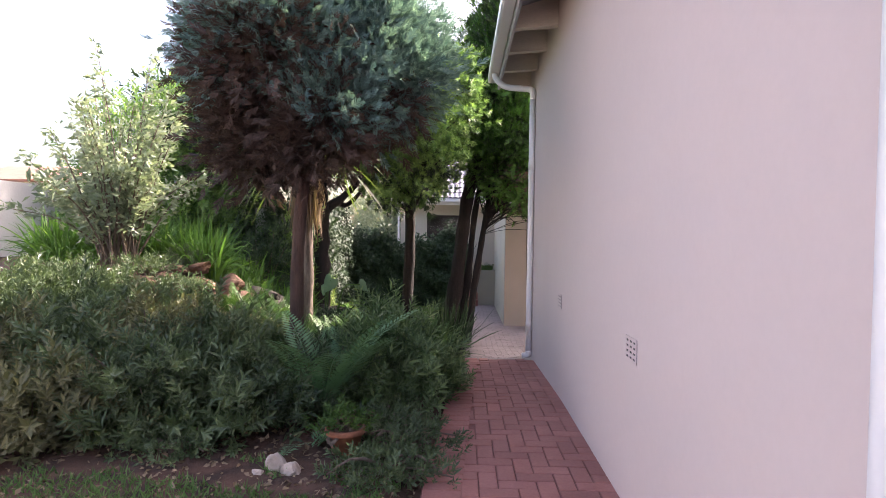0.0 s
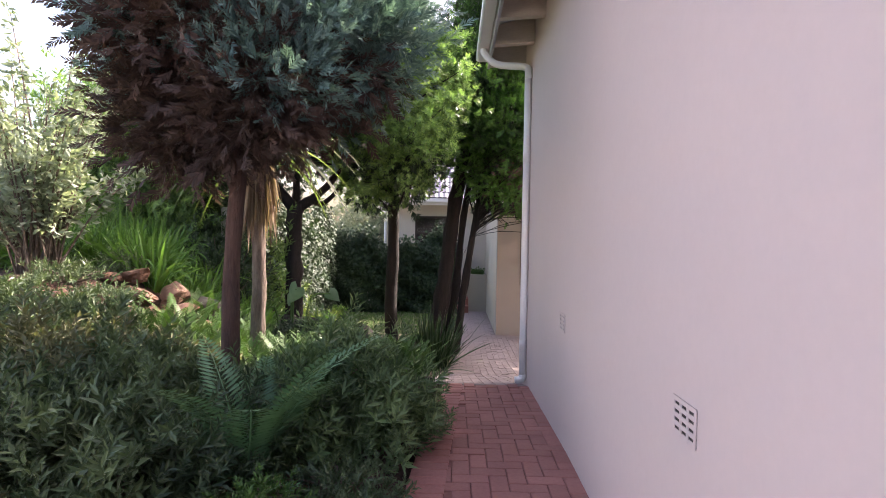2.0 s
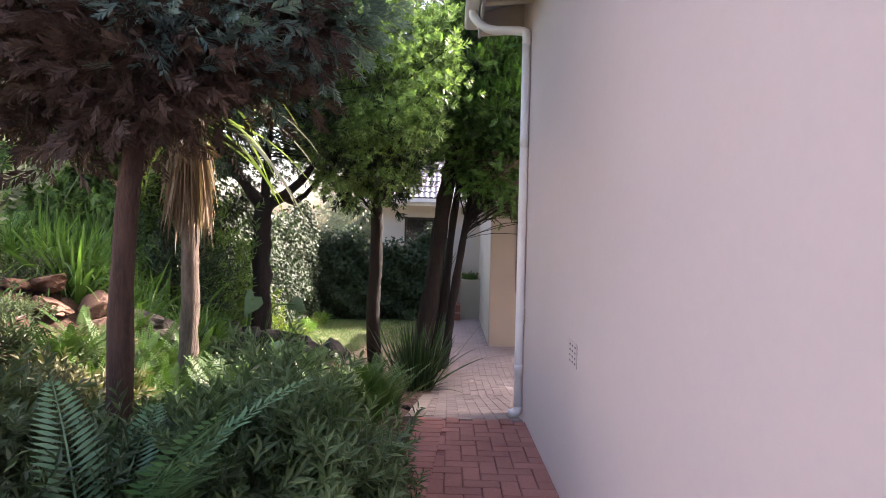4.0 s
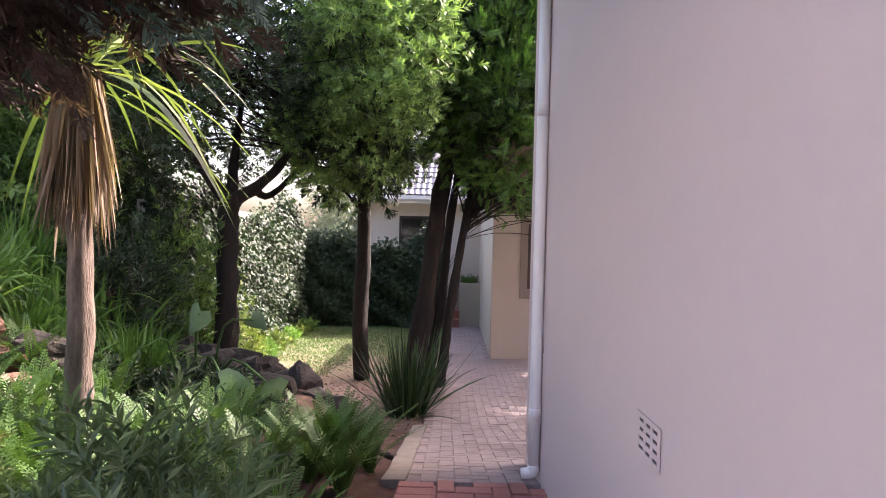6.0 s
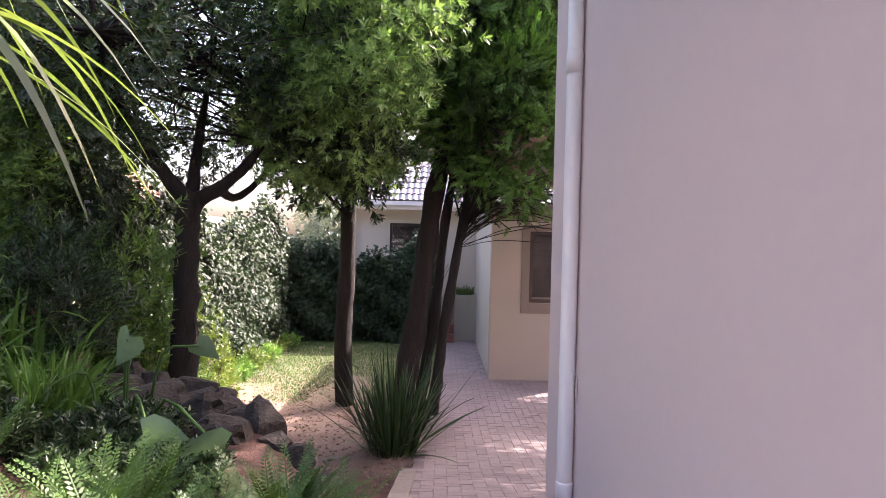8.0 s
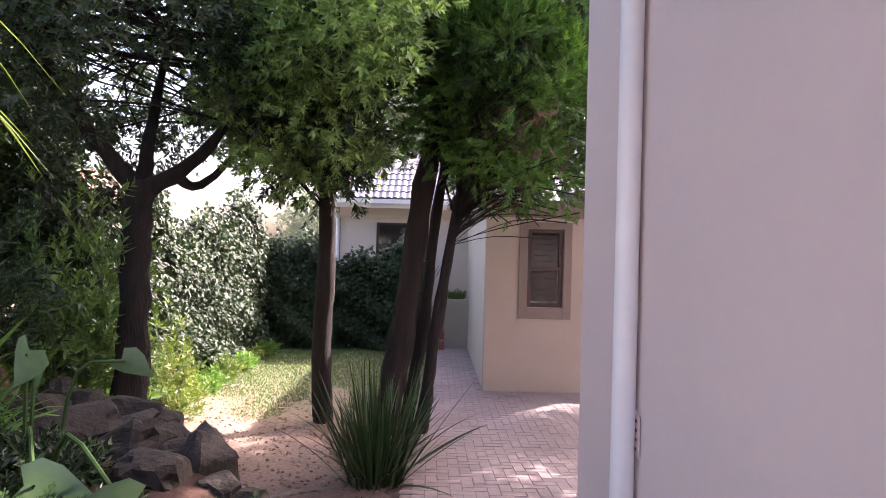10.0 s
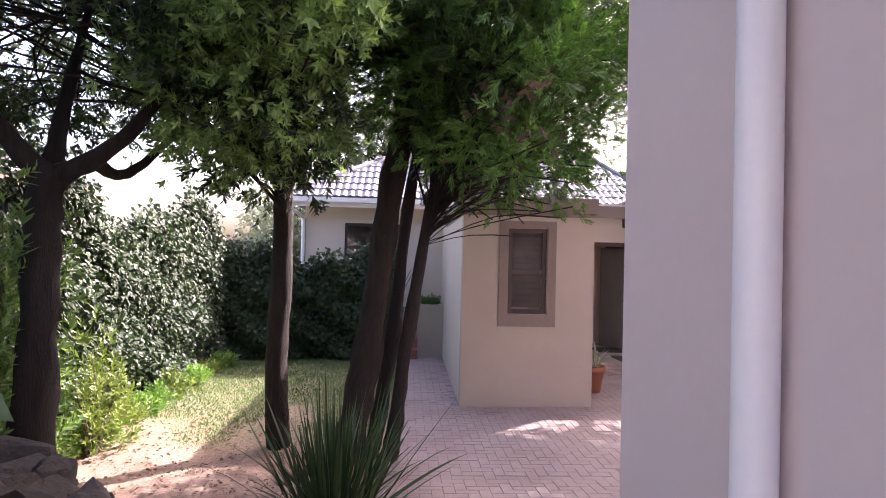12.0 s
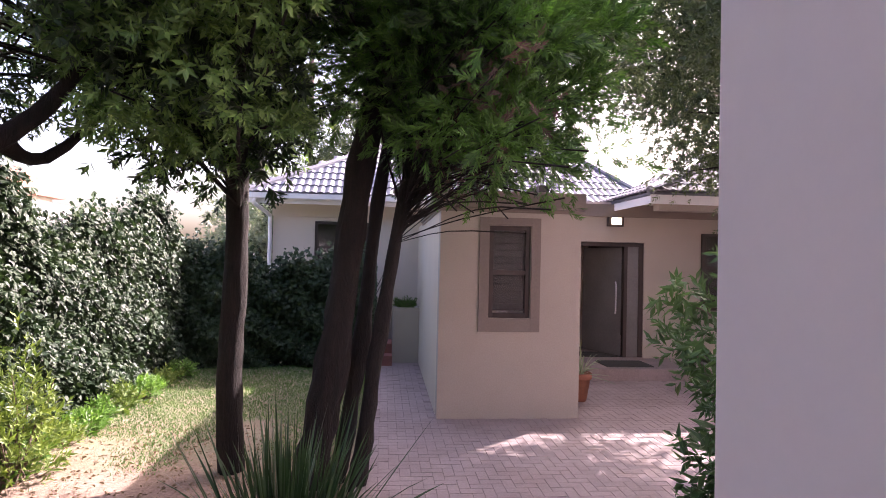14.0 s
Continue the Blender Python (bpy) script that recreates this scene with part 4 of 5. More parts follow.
def forked_tree():
    rng = np.random.default_rng(14)
    t = empty("forked_tree", -2.45, 10.2, -0.7, "dark forked garden tree with a spreading leafy crown", "tree")
    bm = bmesh.new()
    limb(bm, [(-2.45, 10.2, -0.9), (-2.43, 10.2, -0.3), (-2.42, 10.2, 0.5), (-2.46, 10.25, 1.3), (-2.44, 10.3, 1.75)], 0.155, 0.105, 14, 0.5, 16)
    part("trunk", bm, M_BARK_DARK, t, smooth=True)
    forks = ([(-2.44, 10.3, 1.65), (-2.75, 10.1, 2.1), (-3.3, 9.8, 2.9)], [(-2.44, 10.3, 1.65), (-2.0, 10.5, 2.05), (-1.5, 10.6, 2.8)],
             [(-2.44, 10.3, 1.6), (-2.25, 10.5, 1.85), (-2.1, 10.8, 1.80), (-1.6, 11.0, 2.4)], [(-2.44, 10.3, 1.7), (-2.5, 10.6, 2.4), (-2.5, 10.9, 3.3)],
             [(-2.75, 10.1, 2.1), (-2.85, 9.7, 2.5), (-2.7, 9.0, 3.0)])
    for k, f in enumerate(forks):
        bm = bmesh.new()
        limb(bm, f, 0.10 - 0.008 * k, 0.025, 10, 0.4, 12)
        part("limb", bm, M_BARK_DARK, t, smooth=True)
    tv, tf = twig(rng, 8, 0.17, 0.6)
    keep = lambda p: (p[:, 2] > 2.2 + 0.12 * np.sin(3 * p[:, 0]) + 0.10 * np.abs(p[:, 0] + 2.4)) & (p[:, 0] > -6.4)
    pos, way, cc = clump_cloud(rng, (-2.75, 10.3, 3.0), (2.3, 2.2, 1.4), 340, 26, 0.11, 0.45, keep)
    scatter("crown", tv, tf, pos, frames_from(way, rng), rng.uniform(0.10, 0.165, len(pos)), L_DARK, t, "dark green leaves")
    bm = bmesh.new()
    for q in cc[:150]:
        f = forks[rng.integers(0, 5)]
        crown_limbs(bm, rng, f[-1], [q], 0.022, 4)
    tagged(part("branchwork", bm, M_BARK_DARK, t), kind="stuff")


def cordyline(name, x, y, z0, trunk_h, n_green, n_dead, leaf_len, seed, label, r=0.058):
    rng = np.random.default_rng(seed)
    t = empty(name, x, y, z0, label, "palm tree")
    bm = bmesh.new()
    limb(bm, [(x, y, z0 - 0.1), (x + 0.015, y, z0 + trunk_h * 0.4), (x - 0.01, y, z0 + trunk_h * 0.75), (x, y, z0 + trunk_h)], r * 1.12, r * 0.85, 14, 0.22, 20)
    part("trunk", bm, M_BARK_GREY, t, smooth=True)
    top = np.array([x, y, z0 + trunk_h])
    a = rng.uniform(0, 2 * math.pi, n_green)
    el = rng.uniform(-0.15, 1.35, n_green)
    way = np.stack([np.cos(a) * np.cos(el), np.sin(a) * np.cos(el), np.sin(el)], 1)
    v, f = strips(rng, top + way * 0.03 + rng.normal(size=(n_green, 3)) * [0.02, 0.02, 0.06], way, leaf_len * rng.uniform(0.75, 1.1, n_green), rng.uniform(0.011, 0.019, n_green), rng.uniform(0.25, 1.0, n_green), 9)
    np_mesh("leaves", v, f, L_CORD, t, "long arching yellow-green leaves")
    a = rng.uniform(0, 2 * math.pi, n_dead)
    way = np.stack([np.cos(a) * 0.10, np.sin(a) * 0.10, -np.ones(n_dead)], 1) + rng.normal(size=(n_dead, 3)) * 0.05
    base = top + np.stack([np.cos(a) * 0.085, np.sin(a) * 0.085, rng.uniform(-0.30, 0.0, n_dead)], 1)
    v, f = strips(rng, base, way, leaf_len * rng.uniform(0.30, 0.62, n_dead), rng.uniform(0.008, 0.017, n_dead), rng.uniform(0.0, 0.12, n_dead), 6)
    np_mesh("dead_leaves", v, f, L_DEAD, t, "hanging skirt of dry brown leaves")


blue_conifer()
cypress()
broad_tree()
forked_tree()
cordyline("cordyline_palm", -1.62, 6.12, 0.15, 1.95, 62, 460, 1.05, 21, "cordyline palm with a shaggy skirt of dead leaves")
cordyline("cordyline_palm", -2.47, 28.0, -0.85, 11.8, 130, 220, 1.5, 22, "tall distant cordyline palm with drooping dry leaves", 0.09)


def background_tree(x, y, z0, h, rx, ry, seed, mat, name, label, n=260, per=22, size=0.3, low=0.25):
    rng = np.random.default_rng(seed)
    t = empty(name, x, y, z0, label, "tree", "trees behind the garden")
    bm = bmesh.new()
    limb(bm, [(x, y, z0 - 0.2), (x + 0.1, y, z0 + h * 0.3), (x - 0.1, y + 0.1, z0 + h * 0.8)], 0.16, 0.04, 8, 0.3, 10)
    part("trunk", bm, M_BARK_DARK, t)
    tv, tf = twig(rng, 8, 0.17, 0.55)
    zc = z0 + h * (0.5 + low / 2)
    pos, way, cc = clump_cloud(rng, (x, y, zc), (rx, ry, h * (0.5 - low / 2)), n, per, 0.22, 0.5)
    scatter("crown", tv, tf, pos, frames_from(way, rng), rng.uniform(0.6, 1.1, len(pos)) * size, mat, t)
    bm = bmesh.new()
    for q in cc[:60]:
        crown_limbs(bm, rng, (x, y, max(z0 + h * 0.3, min(q[2] - 0.5, z0 + h * 0.75))), [q], 0.04, 4)
    tagged(part("branchwork", bm, M_BARK_DARK, t), kind="stuff")


background_tree(-5.1, 9.9, 0.6, 2.75, 1.0, 1.0, 31, L_BROAD, "garden_tree", "bright green bushy tree beside the boundary wall", 240, 22, 0.26, 0.0)
background_tree(-5.1, 11.3, -0.6, 4.8, 1.15, 1.1, 37, L_DARK, "garden_tree", "dark dense tree beyond the bank", 300, 22, 0.30, 0.25)
background_tree(-2.9, 22.5, -0.8, 4.2, 1.3, 1.4, 36, L_SILVER, "garden_tree", "grey-green tree beside the far house", 150, 20, 0.30, 0.1)
background_tree(-0.6, 27.0, -0.8, 7.6, 2.0, 1.6, 38, L_SHRUB, "garden_tree", "grey-green tree rising behind the far roof", 200, 22, 0.36, 0.25)
background_tree(3.5, 25.5, -0.8, 7.2, 3.0, 2.0, 33, L_SHRUB, "garden_tree", "grey-green tree rising behind the far roof", 260, 22, 0.36, 0.25)
background_tree(5.9, 12.7, -0.82, 6.8, 3.3, 4.0, 34, L_SHRUB, "garden_tree", "airy small-leaved tree in the courtyard", 860, 33, 0.17, 0.49)


# ---- ivy ----
def ivy_sheet(name, label, p0, p1, height, depth, count, seed, top_extra=0.35):
    """Overlapping ivy leaves in an uneven sheet along a wall from p0 to p1, facing the wall's open side."""
    rng = np.random.default_rng(seed)
    a, b = np.array(p0, dtype=float), np.array(p1, dtype=float)
    along = unit(b - a)
    face = np.array([along[1], -along[0], 0.0])
    u, h = rng.random(count), rng.random(count) ** 0.9
    hx = height * (1 + 0.10 * np.sin(u * 9) + 0.07 * np.sin(u * 23 + 1)) + top_extra * (rng.random(count) ** 4)
    bulge = depth * (0.5 + 0.5 * np.sin(u * 14 + h * 7) * np.cos(h * 9 + u * 5)) * (1 - 0.35 * h)
    pos = a + (b - a) * u[:, None] + np.array([0, 0, 1.0]) * (h * hx)[:, None] + face * (bulge + rng.normal(size=count) * 0.06 + 0.02)[:, None]
    way = np.array([0, 0, -0.7]) + face * 0.55 + rng.normal(size=(count, 3)) * 0.55
    rot = frames_from(way, rng)
    up = face + np.array([0, 0, 0.45]) + rng.normal(size=(count, 3)) * 0.45
    y = rot[:, :, 1]
    x = unit(np.cross(y, up))
    rot = np.stack([x, y, np.cross(x, y)], 2)
    hedge = empty(name, *((a + b) / 2), label, "hedge")
    lv = [(0, 0, 0), (0.30, 0.12, 0.05), (0.52, 0.42, 0.0), (0.24, 0.55, 0.05), (0, 1, -0.10), (-0.24, 0.55, 0.05), (-0.52, 0.42, 0.0), (-0.30, 0.12, 0.05)]
    lf = [(0, 1, 3), (1, 2, 3), (0, 3, 4), (0, 4, 5), (0, 5, 7), (5, 6, 7)]
    scatter("leaves", lv, lf, pos, rot, rng.uniform(0.05, 0.10, count), L_IVY, hedge, "overlapping ivy leaves")
    bm = bmesh.new()
    for i in range(40):
        q = a + (b - a) * rng.random() + face * 0.05
        w = q + np.array([0, 0, height * rng.uniform(0.5, 0.95)]) + along * rng.normal() * 0.3
        limb(bm, [q, (q + w) / 2 + along * rng.normal() * 0.15, w], 0.015, 0.006, 5, 0.2, 6)
    tagged(part("stemwork", bm, M_BARK_DARK, hedge), kind="stuff")
    return hedge


ivy_sheet("ivy_hedge", "tall sunlit ivy covering the boundary wall", (-3.5, 10.2, -0.84), (-3.45, 16.9, -0.84), 2.5, 0.28, 40000, 41)
ivy_sheet("ivy_hedge", "dark shaded ivy hedge at the end of the lawn", (-3.3, 17.3, -0.84), (0.15, 17.45, -0.84), 1.95, 0.36, 24000, 42)


# ---- shrubs, ferns and clumps ----
def shrub(name, label, x, y, z0, rx, ry, h, material, seed, count=900, size=0.13, leaves=9, width=0.10, length=0.45, spread=0.8, upright=0.6):
    rng = np.random.default_rng(seed)
    s = empty(name, x, y, z0, label, "shrub", "shrubs in the bed")
    tv, tf = twig(rng, leaves, width, length, spread)
    d = unit(rng.normal(size=(count, 3)))
    d[:, 2] = np.abs(d[:, 2])
    rad = (0.35 + 0.65 * rng.random((count, 1)) ** 0.5) * (1 + 0.42 * np.sin(d[:, :1] * 7 + seed) * np.cos(d[:, 1:2] * 8) + 0.10 * rng.normal(size=(count, 1)))
    pos = np.array([x, y, z0]) + d * rad * np.array([rx, ry, h])
    way = d * [1, 1, 0.7] + np.array([0, 0, upright]) + rng.normal(size=(count, 3)) * 0.45
    scatter("foliage", tv, tf, pos, frames_from(way, rng), rng.uniform(0.5, 1.5, count) * size, material, s)
    bm = bmesh.new()
    for q in pos[:26]:
        limb(bm, [(x + rng.normal() * 0.06, y + rng.normal() * 0.06, z0 - 0.03), (np.array([x, y, z0]) + q) / 2 + rng.normal(size=3) * 0.04, q], 0.012, 0.004, 5, 0.2, 5)
    tagged(part("stemwork", bm, M_BARK_GREY, s), kind="stuff")
    return s


SHRUBS = [(-3.7, 4.7, 0.44), (-3.0, 4.5, 0.50), (-2.3, 4.4, 0.55), (-1.75, 4.25, 0.56), (-2.9, 5.3, 0.20), (-2.1, 5.15, 0.30), (-3.7, 5.4, 0.2), (-2.55, 3.95, 0.52), (-3.3, 3.8, 0.62), (-1.95, 3.7, 0.46), (-4.3, 4.2, 0.8), (-1.65, 4.5, 0.40), (-1.1, 4.4, 0.38), (-1.45, 3.85, 0.42), (-2.5, 3.5, 0.40), (-3.9, 3.6, 0.5)]
for i, (x, y, h) in enumerate(SHRUBS):
    shrub("shrub", "low grey-green bushy shrub in the flower bed", x, y, ground_z(x, y), 0.50, 0.46, h, L_SHRUB_DRY if i in (2, 5, 8, 10, 14) else L_SHRUB, 100 + i, 1000, 0.16, 10, 0.13 + 0.015 * (i % 4), 0.40 + 0.03 * (i % 3))
# These three carry the brighter leaf colour that stands for sun on them.
for i, (x, y, h, m) in enumerate([(-0.62, 4.85, 0.60, L_SHRUB_SUNLIT), (-0.40, 4.55, 0.52, L_SHRUB_SUNLIT), (-0.75, 4.4, 0.48, L_SHRUB_SUNLIT)]):
    shrub("shrub", "bushy shrub with thin olive leaves beside the path", x, y, ground_z(x, y), 0.36, 0.34, h, m, 130 + i, 900, 0.14, 10, 0.12, 0.5)
shrub("shrub", "small leafy sprig leaning over the path", -0.10, 4.95, 0.0, 0.15, 0.12, 0.30, L_SHRUB, 145, 90, 0.11, 9, 0.12, 0.5)
for i, (x, y, h) in enumerate([(-2.95, 6.05, 0.10), (-2.45, 6.05, 0.12), (-2.2, 6.35, 0.14), (-3.35, 6.15, 0.14), (-3.3, 6.95, 0.2), (-0.36, 3.12, 0.07), (-0.32, 3.5, 0.08), (-0.42, 3.85, 0.10), (-1.62, 3.35, 0.12)]):
    shrub("ground_cover", "low creeping green plant at the bed's edge", x, y, ground_z(x, y), 0.30, 0.25, h, L_SHRUB, 150 + i, 300, 0.07, 8, 0.18, 0.5)


def silver_shrub():
    rng = np.random.default_rng(51)
    s = empty("silver_shrub", -3.85, 6.5, 0.8, "tall open shrub with pale silvery leaves on arching stems", "shrub")
    z0 = ground_z(-3.85, 6.5)
    tv, tf = leaf(0.22)
    P, W = [], []
    bm = bmesh.new()
    for i in range(60):
        a, sp = rng.uniform(0, 2 * math.pi), rng.uniform(0.2, 1.05)
        h = rng.uniform(0.9, 2.5) * (1.12 - 0.55 * sp)
        end = np.array([-3.85 + math.cos(a) * sp, 6.5 + math.sin(a) * sp, z0 + h])
        base = np.array([-3.85 + rng.normal() * 0.08, 6.5 + rng.normal() * 0.08, z0 - 0.05])
        line = smooth_line([base, base + (end - base) * 0.5 + np.array([0, 0, 0.18]), end], 14)
        tube(bm, line, [0.014 - 0.011 * k / 14 for k in range(15)], 5)
        for k in range(4, 15):
            for _ in range(9):
                P.append(line[k] + rng.normal(size=3) * 0.035)
                W.append(rng.normal(size=3) * 0.8 + np.array([math.cos(a), math.sin(a), 0.3]))
    tagged(part("stemwork", bm, M_BARK_GREY, s), kind="stuff")
    P, W = np.array(P), np.array(W)
    scatter("leaves", tv, tf, P, frames_from(W, rng), rng.uniform(0.06, 0.11, len(P)), L_SILVER, s, "pale silvery green leaves")


silver_shrub()


def frond_mesh(rng, length, pairs, pinna, arch):
    """One feather-shaped frond: a stem strip with pinna pairs growing from its edges, along +y and arching down."""
    s = np.linspace(0, 1, pairs + 1)
    ax = np.stack([0 * s, np.sin(arch * s) / arch, -(1 - np.cos(arch * s)) / arch], 1) * length
    w = 0.006 * (1 - 0.7 * s)[:, None] * np.array([1.0, 0, 0])
    vs = list(np.concatenate([ax + w, ax - w]))
    n = pairs + 1
    fs = [(i, i + 1, n + i + 1, n + i) for i in range(pairs)]
    for i in range(2, pairs):
        t = unit(ax[i + 1] - ax[i])
        l = pinna * math.sin(math.pi * (0.10 + 0.88 * s[i])) ** 0.7
        for sgn, k0 in ((1, i), (-1, n + i)):
            d = unit(np.array([sgn * 1.0, 0, -0.05]) + t * 0.55 + np.array([0, 0, rng.uniform(0, 0.25)]))
            q = t * (length / pairs) * 0.42
            c = vs[k0]
            k = len(vs)
            vs += [c + d * l * 0.5 - q, c + d * l, c + d * l * 0.5 + q]
            fs.append((k0, k, k + 1, k + 2))
    return np.array(vs), np.array(fs)


def frond_plant(name, label, category, x, y, z0, fronds, length, pairs, pinna, arch, material, seed, spread=0.9, group=""):
    rng = np.random.default_rng(seed)
    p = empty(name, x, y, z0, label, category, group)
    for i in range(fronds):
        v, f = frond_mesh(rng, length * rng.uniform(0.75, 1.1), pairs, pinna, arch * rng.uniform(0.7, 1.3))
        az, el = rng.uniform(0, 2 * math.pi), radians(90) - spread * rng.uniform(0.25, 1.0)
        m = Matrix.Translation((x + rng.normal() * 0.02, y + rng.normal() * 0.02, z0)) @ Matrix.Rotation(az, 4, "Z") @ Matrix.Rotation(el, 4, "X") @ Matrix.Rotation(rng.uniform(-0.3, 0.3), 4, "Y")
        v = v @ np.array(m.to_3x3()).T + np.array(m.translation)
        np_mesh("frond", v, f, material, p)
    return p


frond_plant("cycad", "cycad with stiff blue-green feather fronds", "cycad", -0.93, 3.95, 0.03, 11, 0.95, 34, 0.13, 0.75, L_CYCAD, 61, 0.62)
frond_plant("cycad", "small low cycad with pale feather fronds", "cycad", -0.85, 3.45, 0.02, 6, 0.34, 16, 0.09, 0.8, L_CYCAD, 62, 1.15)
FERN_SPOTS = [(-1.75, 5.4), (-1.45, 5.3), (-1.2, 5.15), (-2.0, 5.6), (-0.95, 5.1), (-1.6, 5.65)]
rf = np.random.default_rng(63)
for i in range(95):
    x, y = -2.4 + 2.25 * rf.random(), 5.05 + 2.6 * rf.random()
    if y > min(6.9, bed_edge(x) - 0.40) or (x < -1.3 and y < 5.7) or x > path_left(y) - 0.22 or (abs(x + 1.62) < 0.15 and abs(y - 6.12) < 0.2):
        continue
    FERN_SPOTS.append((x, y))
FERN_SPOTS += [(-0.35, 6.6), (-0.42, 6.85), (-0.3, 6.25), (-0.22, 6.75)]
for i, (x, y) in enumerate(FERN_SPOTS):
    frond_plant("sword_fern", "fresh green sword fern filling the bed", "fern", x, y, ground_z(x, y) - 0.01, 17, 0.50, 24, 0.042, 0.7, L_FERN, 200 + i, 0.6, "ferns in the bed")


for i in range(26):
    x, y = -2.6 + 2.0 * rf.random(), 6.95 + 1.5 * rf.random()
    if y > bed_edge(x) - (0.95 if x < -1.1 else 0.5) or x > path_left(y) - 0.25:
        continue
    shrub("ground_cover", "low dark leafy plant behind the bed's edging stones", x, y, ground_z(x, y), 0.26, 0.24, 0.11 + 0.09 * rf.random(), L_DARK, 400 + i, 190, 0.095, 8, 0.2, 0.55)


def strap_clump(name, label, x, y, z0, n, length, width, droop, material, seed, lean=0.55, category="grass clump", base_r=0.12, group=""):
    rng = np.random.default_rng(seed)
    a, t = rng.uniform(0, 2 * math.pi, n), np.abs(rng.normal(size=n)) * lean
    way = np.stack([np.cos(a) * np.sin(t), np.sin(a) * np.sin(t), np.cos(t)], 1)
    base = np.array([x, y, z0]) + np.stack([np.cos(a), np.sin(a), 0 * a], 1) * (rng.random((n, 1)) * base_r)
    v, f = strips(rng, base, way, length * rng.uniform(0.6, 1.1, n), width * rng.uniform(0.7, 1.2, n), droop * rng.uniform(0.2, 1.3, n), 6)
    return tagged(np_mesh(name, v, f, material), label, category, group)


L_DIETES = leaf_material("dark_green_iris_blades", (0.018, 0.042, 0.016), (0.032, 0.070, 0.024), (0.06, 0.115, 0.04), 0.2, 0.35)
blade_clump = empty("grass_clump", -0.22, 9.9, ground_z(-0.22, 9.9), "large clump of stiff dark green iris-like blades by the path", "grass clump")
rb = np.random.default_rng(71)
for i in range(300):
    a, t = rb.uniform(0, 2 * math.pi), abs(rb.normal()) * 0.5
    way = np.array([[math.cos(a) * math.sin(t), math.sin(a) * math.sin(t), math.cos(t)]])
    q = 0.24 * rb.random()
    base = np.array([[-0.22 + math.cos(a) * q, 9.9 + math.sin(a) * q, ground_z(-0.22, 9.9) - 0.02]])
    v, f = strips(rb, base, way, [1.12 * rb.uniform(0.55, 1.1)], [0.0125 * rb.uniform(0.7, 1.2)], [0.2 * rb.uniform(0.2, 1.3)], 6)
    np_mesh("blade", v, f, L_DIETES, blade_clump)
strap_clump("grass_clump", "small dry strap-leaved clump under the forked tree", -2.15, 9.75, ground_z(-2.15, 9.75) - 0.02, 90, 0.42, 0.010, 0.3, L_LIME, 72)
rg = np.random.default_rng(73)
for i in range(72):
    x, y = -5.4 + 2.55 * rg.random(), 7.0 + 1.9 * rg.random()
    strap_clump("strap_plant", "lush strap-leaved plant on the bank", x, y, ground_z(x, y) - 0.02, 60, 0.95, 0.015, 0.7, L_STRAP, 300 + i, 0.55, "strap plant", 0.1, "strap plants on the bank")
for i in range(16):
    x, y = -2.9 + 0.7 * rg.random(), 7.15 + 1.2 * rg.random()
    strap_clump("strap_plant", "lush strap-leaved plant on the bank", x, y, ground_z(x, y) - 0.02, 60, 0.75, 0.013, 0.7, L_STRAP, 380 + i, 0.55, "strap plant", 0.1, "strap plants on the bank")
for i in range(9):
    x, y = -0.95 + 0.7 * rg.random(), 4.9 + 0.7 * rg.random()
    strap_clump("strap_plant", "green strap-leaved plant beside the path", x, y, ground_z(x, y) - 0.02, 50, 0.55, 0.011, 0.6, L_STRAP, 360 + i, 0.5, "strap plant", 0.08, "strap plants by the path")
shrub("lime_shrub", "yellow-green leafy shrub under the forked tree", -2.80, 11.75, -0.80, 0.30, 0.36, 1.05, L_LIME, 81, 300, 0.17, 8, 0.15, 0.5)
shrub("leafy_shrub", "leafy green shrub before the ivy", -3.0, 10.4, -0.6, 0.55, 0.7, 1.95, L_BROAD, 82, 900, 0.20, 8, 0.17, 0.5)
for i, (x, y, h) in enumerate([(-4.3, 9.5, 1.5), (-3.6, 9.95, 1.7), (-4.9, 9.1, 1.3), (-6.0, 9.4, 1.0)]):
    shrub("leafy_shrub", "tall leafy green shrub on the bank", x, y, ground_z(x, y), 0.6, 0.55, h, L_BROAD, 85 + i, 900, 0.18, 8, 0.16, 0.5)
for i in range(11):
    y = 11.3 + 0.5 * i
    shrub("ground_cover", "low yellow-green plant at the foot of the ivy", -3.02 + 0.06 * math.sin(i * 2.1), y, ground_z(-3.0, y), 0.18, 0.28, 0.17 + 0.06 * math.sin(i * 1.3), L_STRAP if i % 3 else L_LIME, 180 + i, 110, 0.13, 7, 0.2, 0.55)
shrub("leafy_shrub", "dark leafy shrub on the bank", -3.1, 9.0, 0.3, 0.6, 0.5, 1.0, L_DARK, 83, 800, 0.17, 8, 0.16, 0.5)


L_EAR = leaf_material("pale_blue_green_broad_leaf", (0.07, 0.13, 0.085), (0.11, 0.19, 0.13), (0.18, 0.28, 0.20), 0.3, 0.35, 6.0)


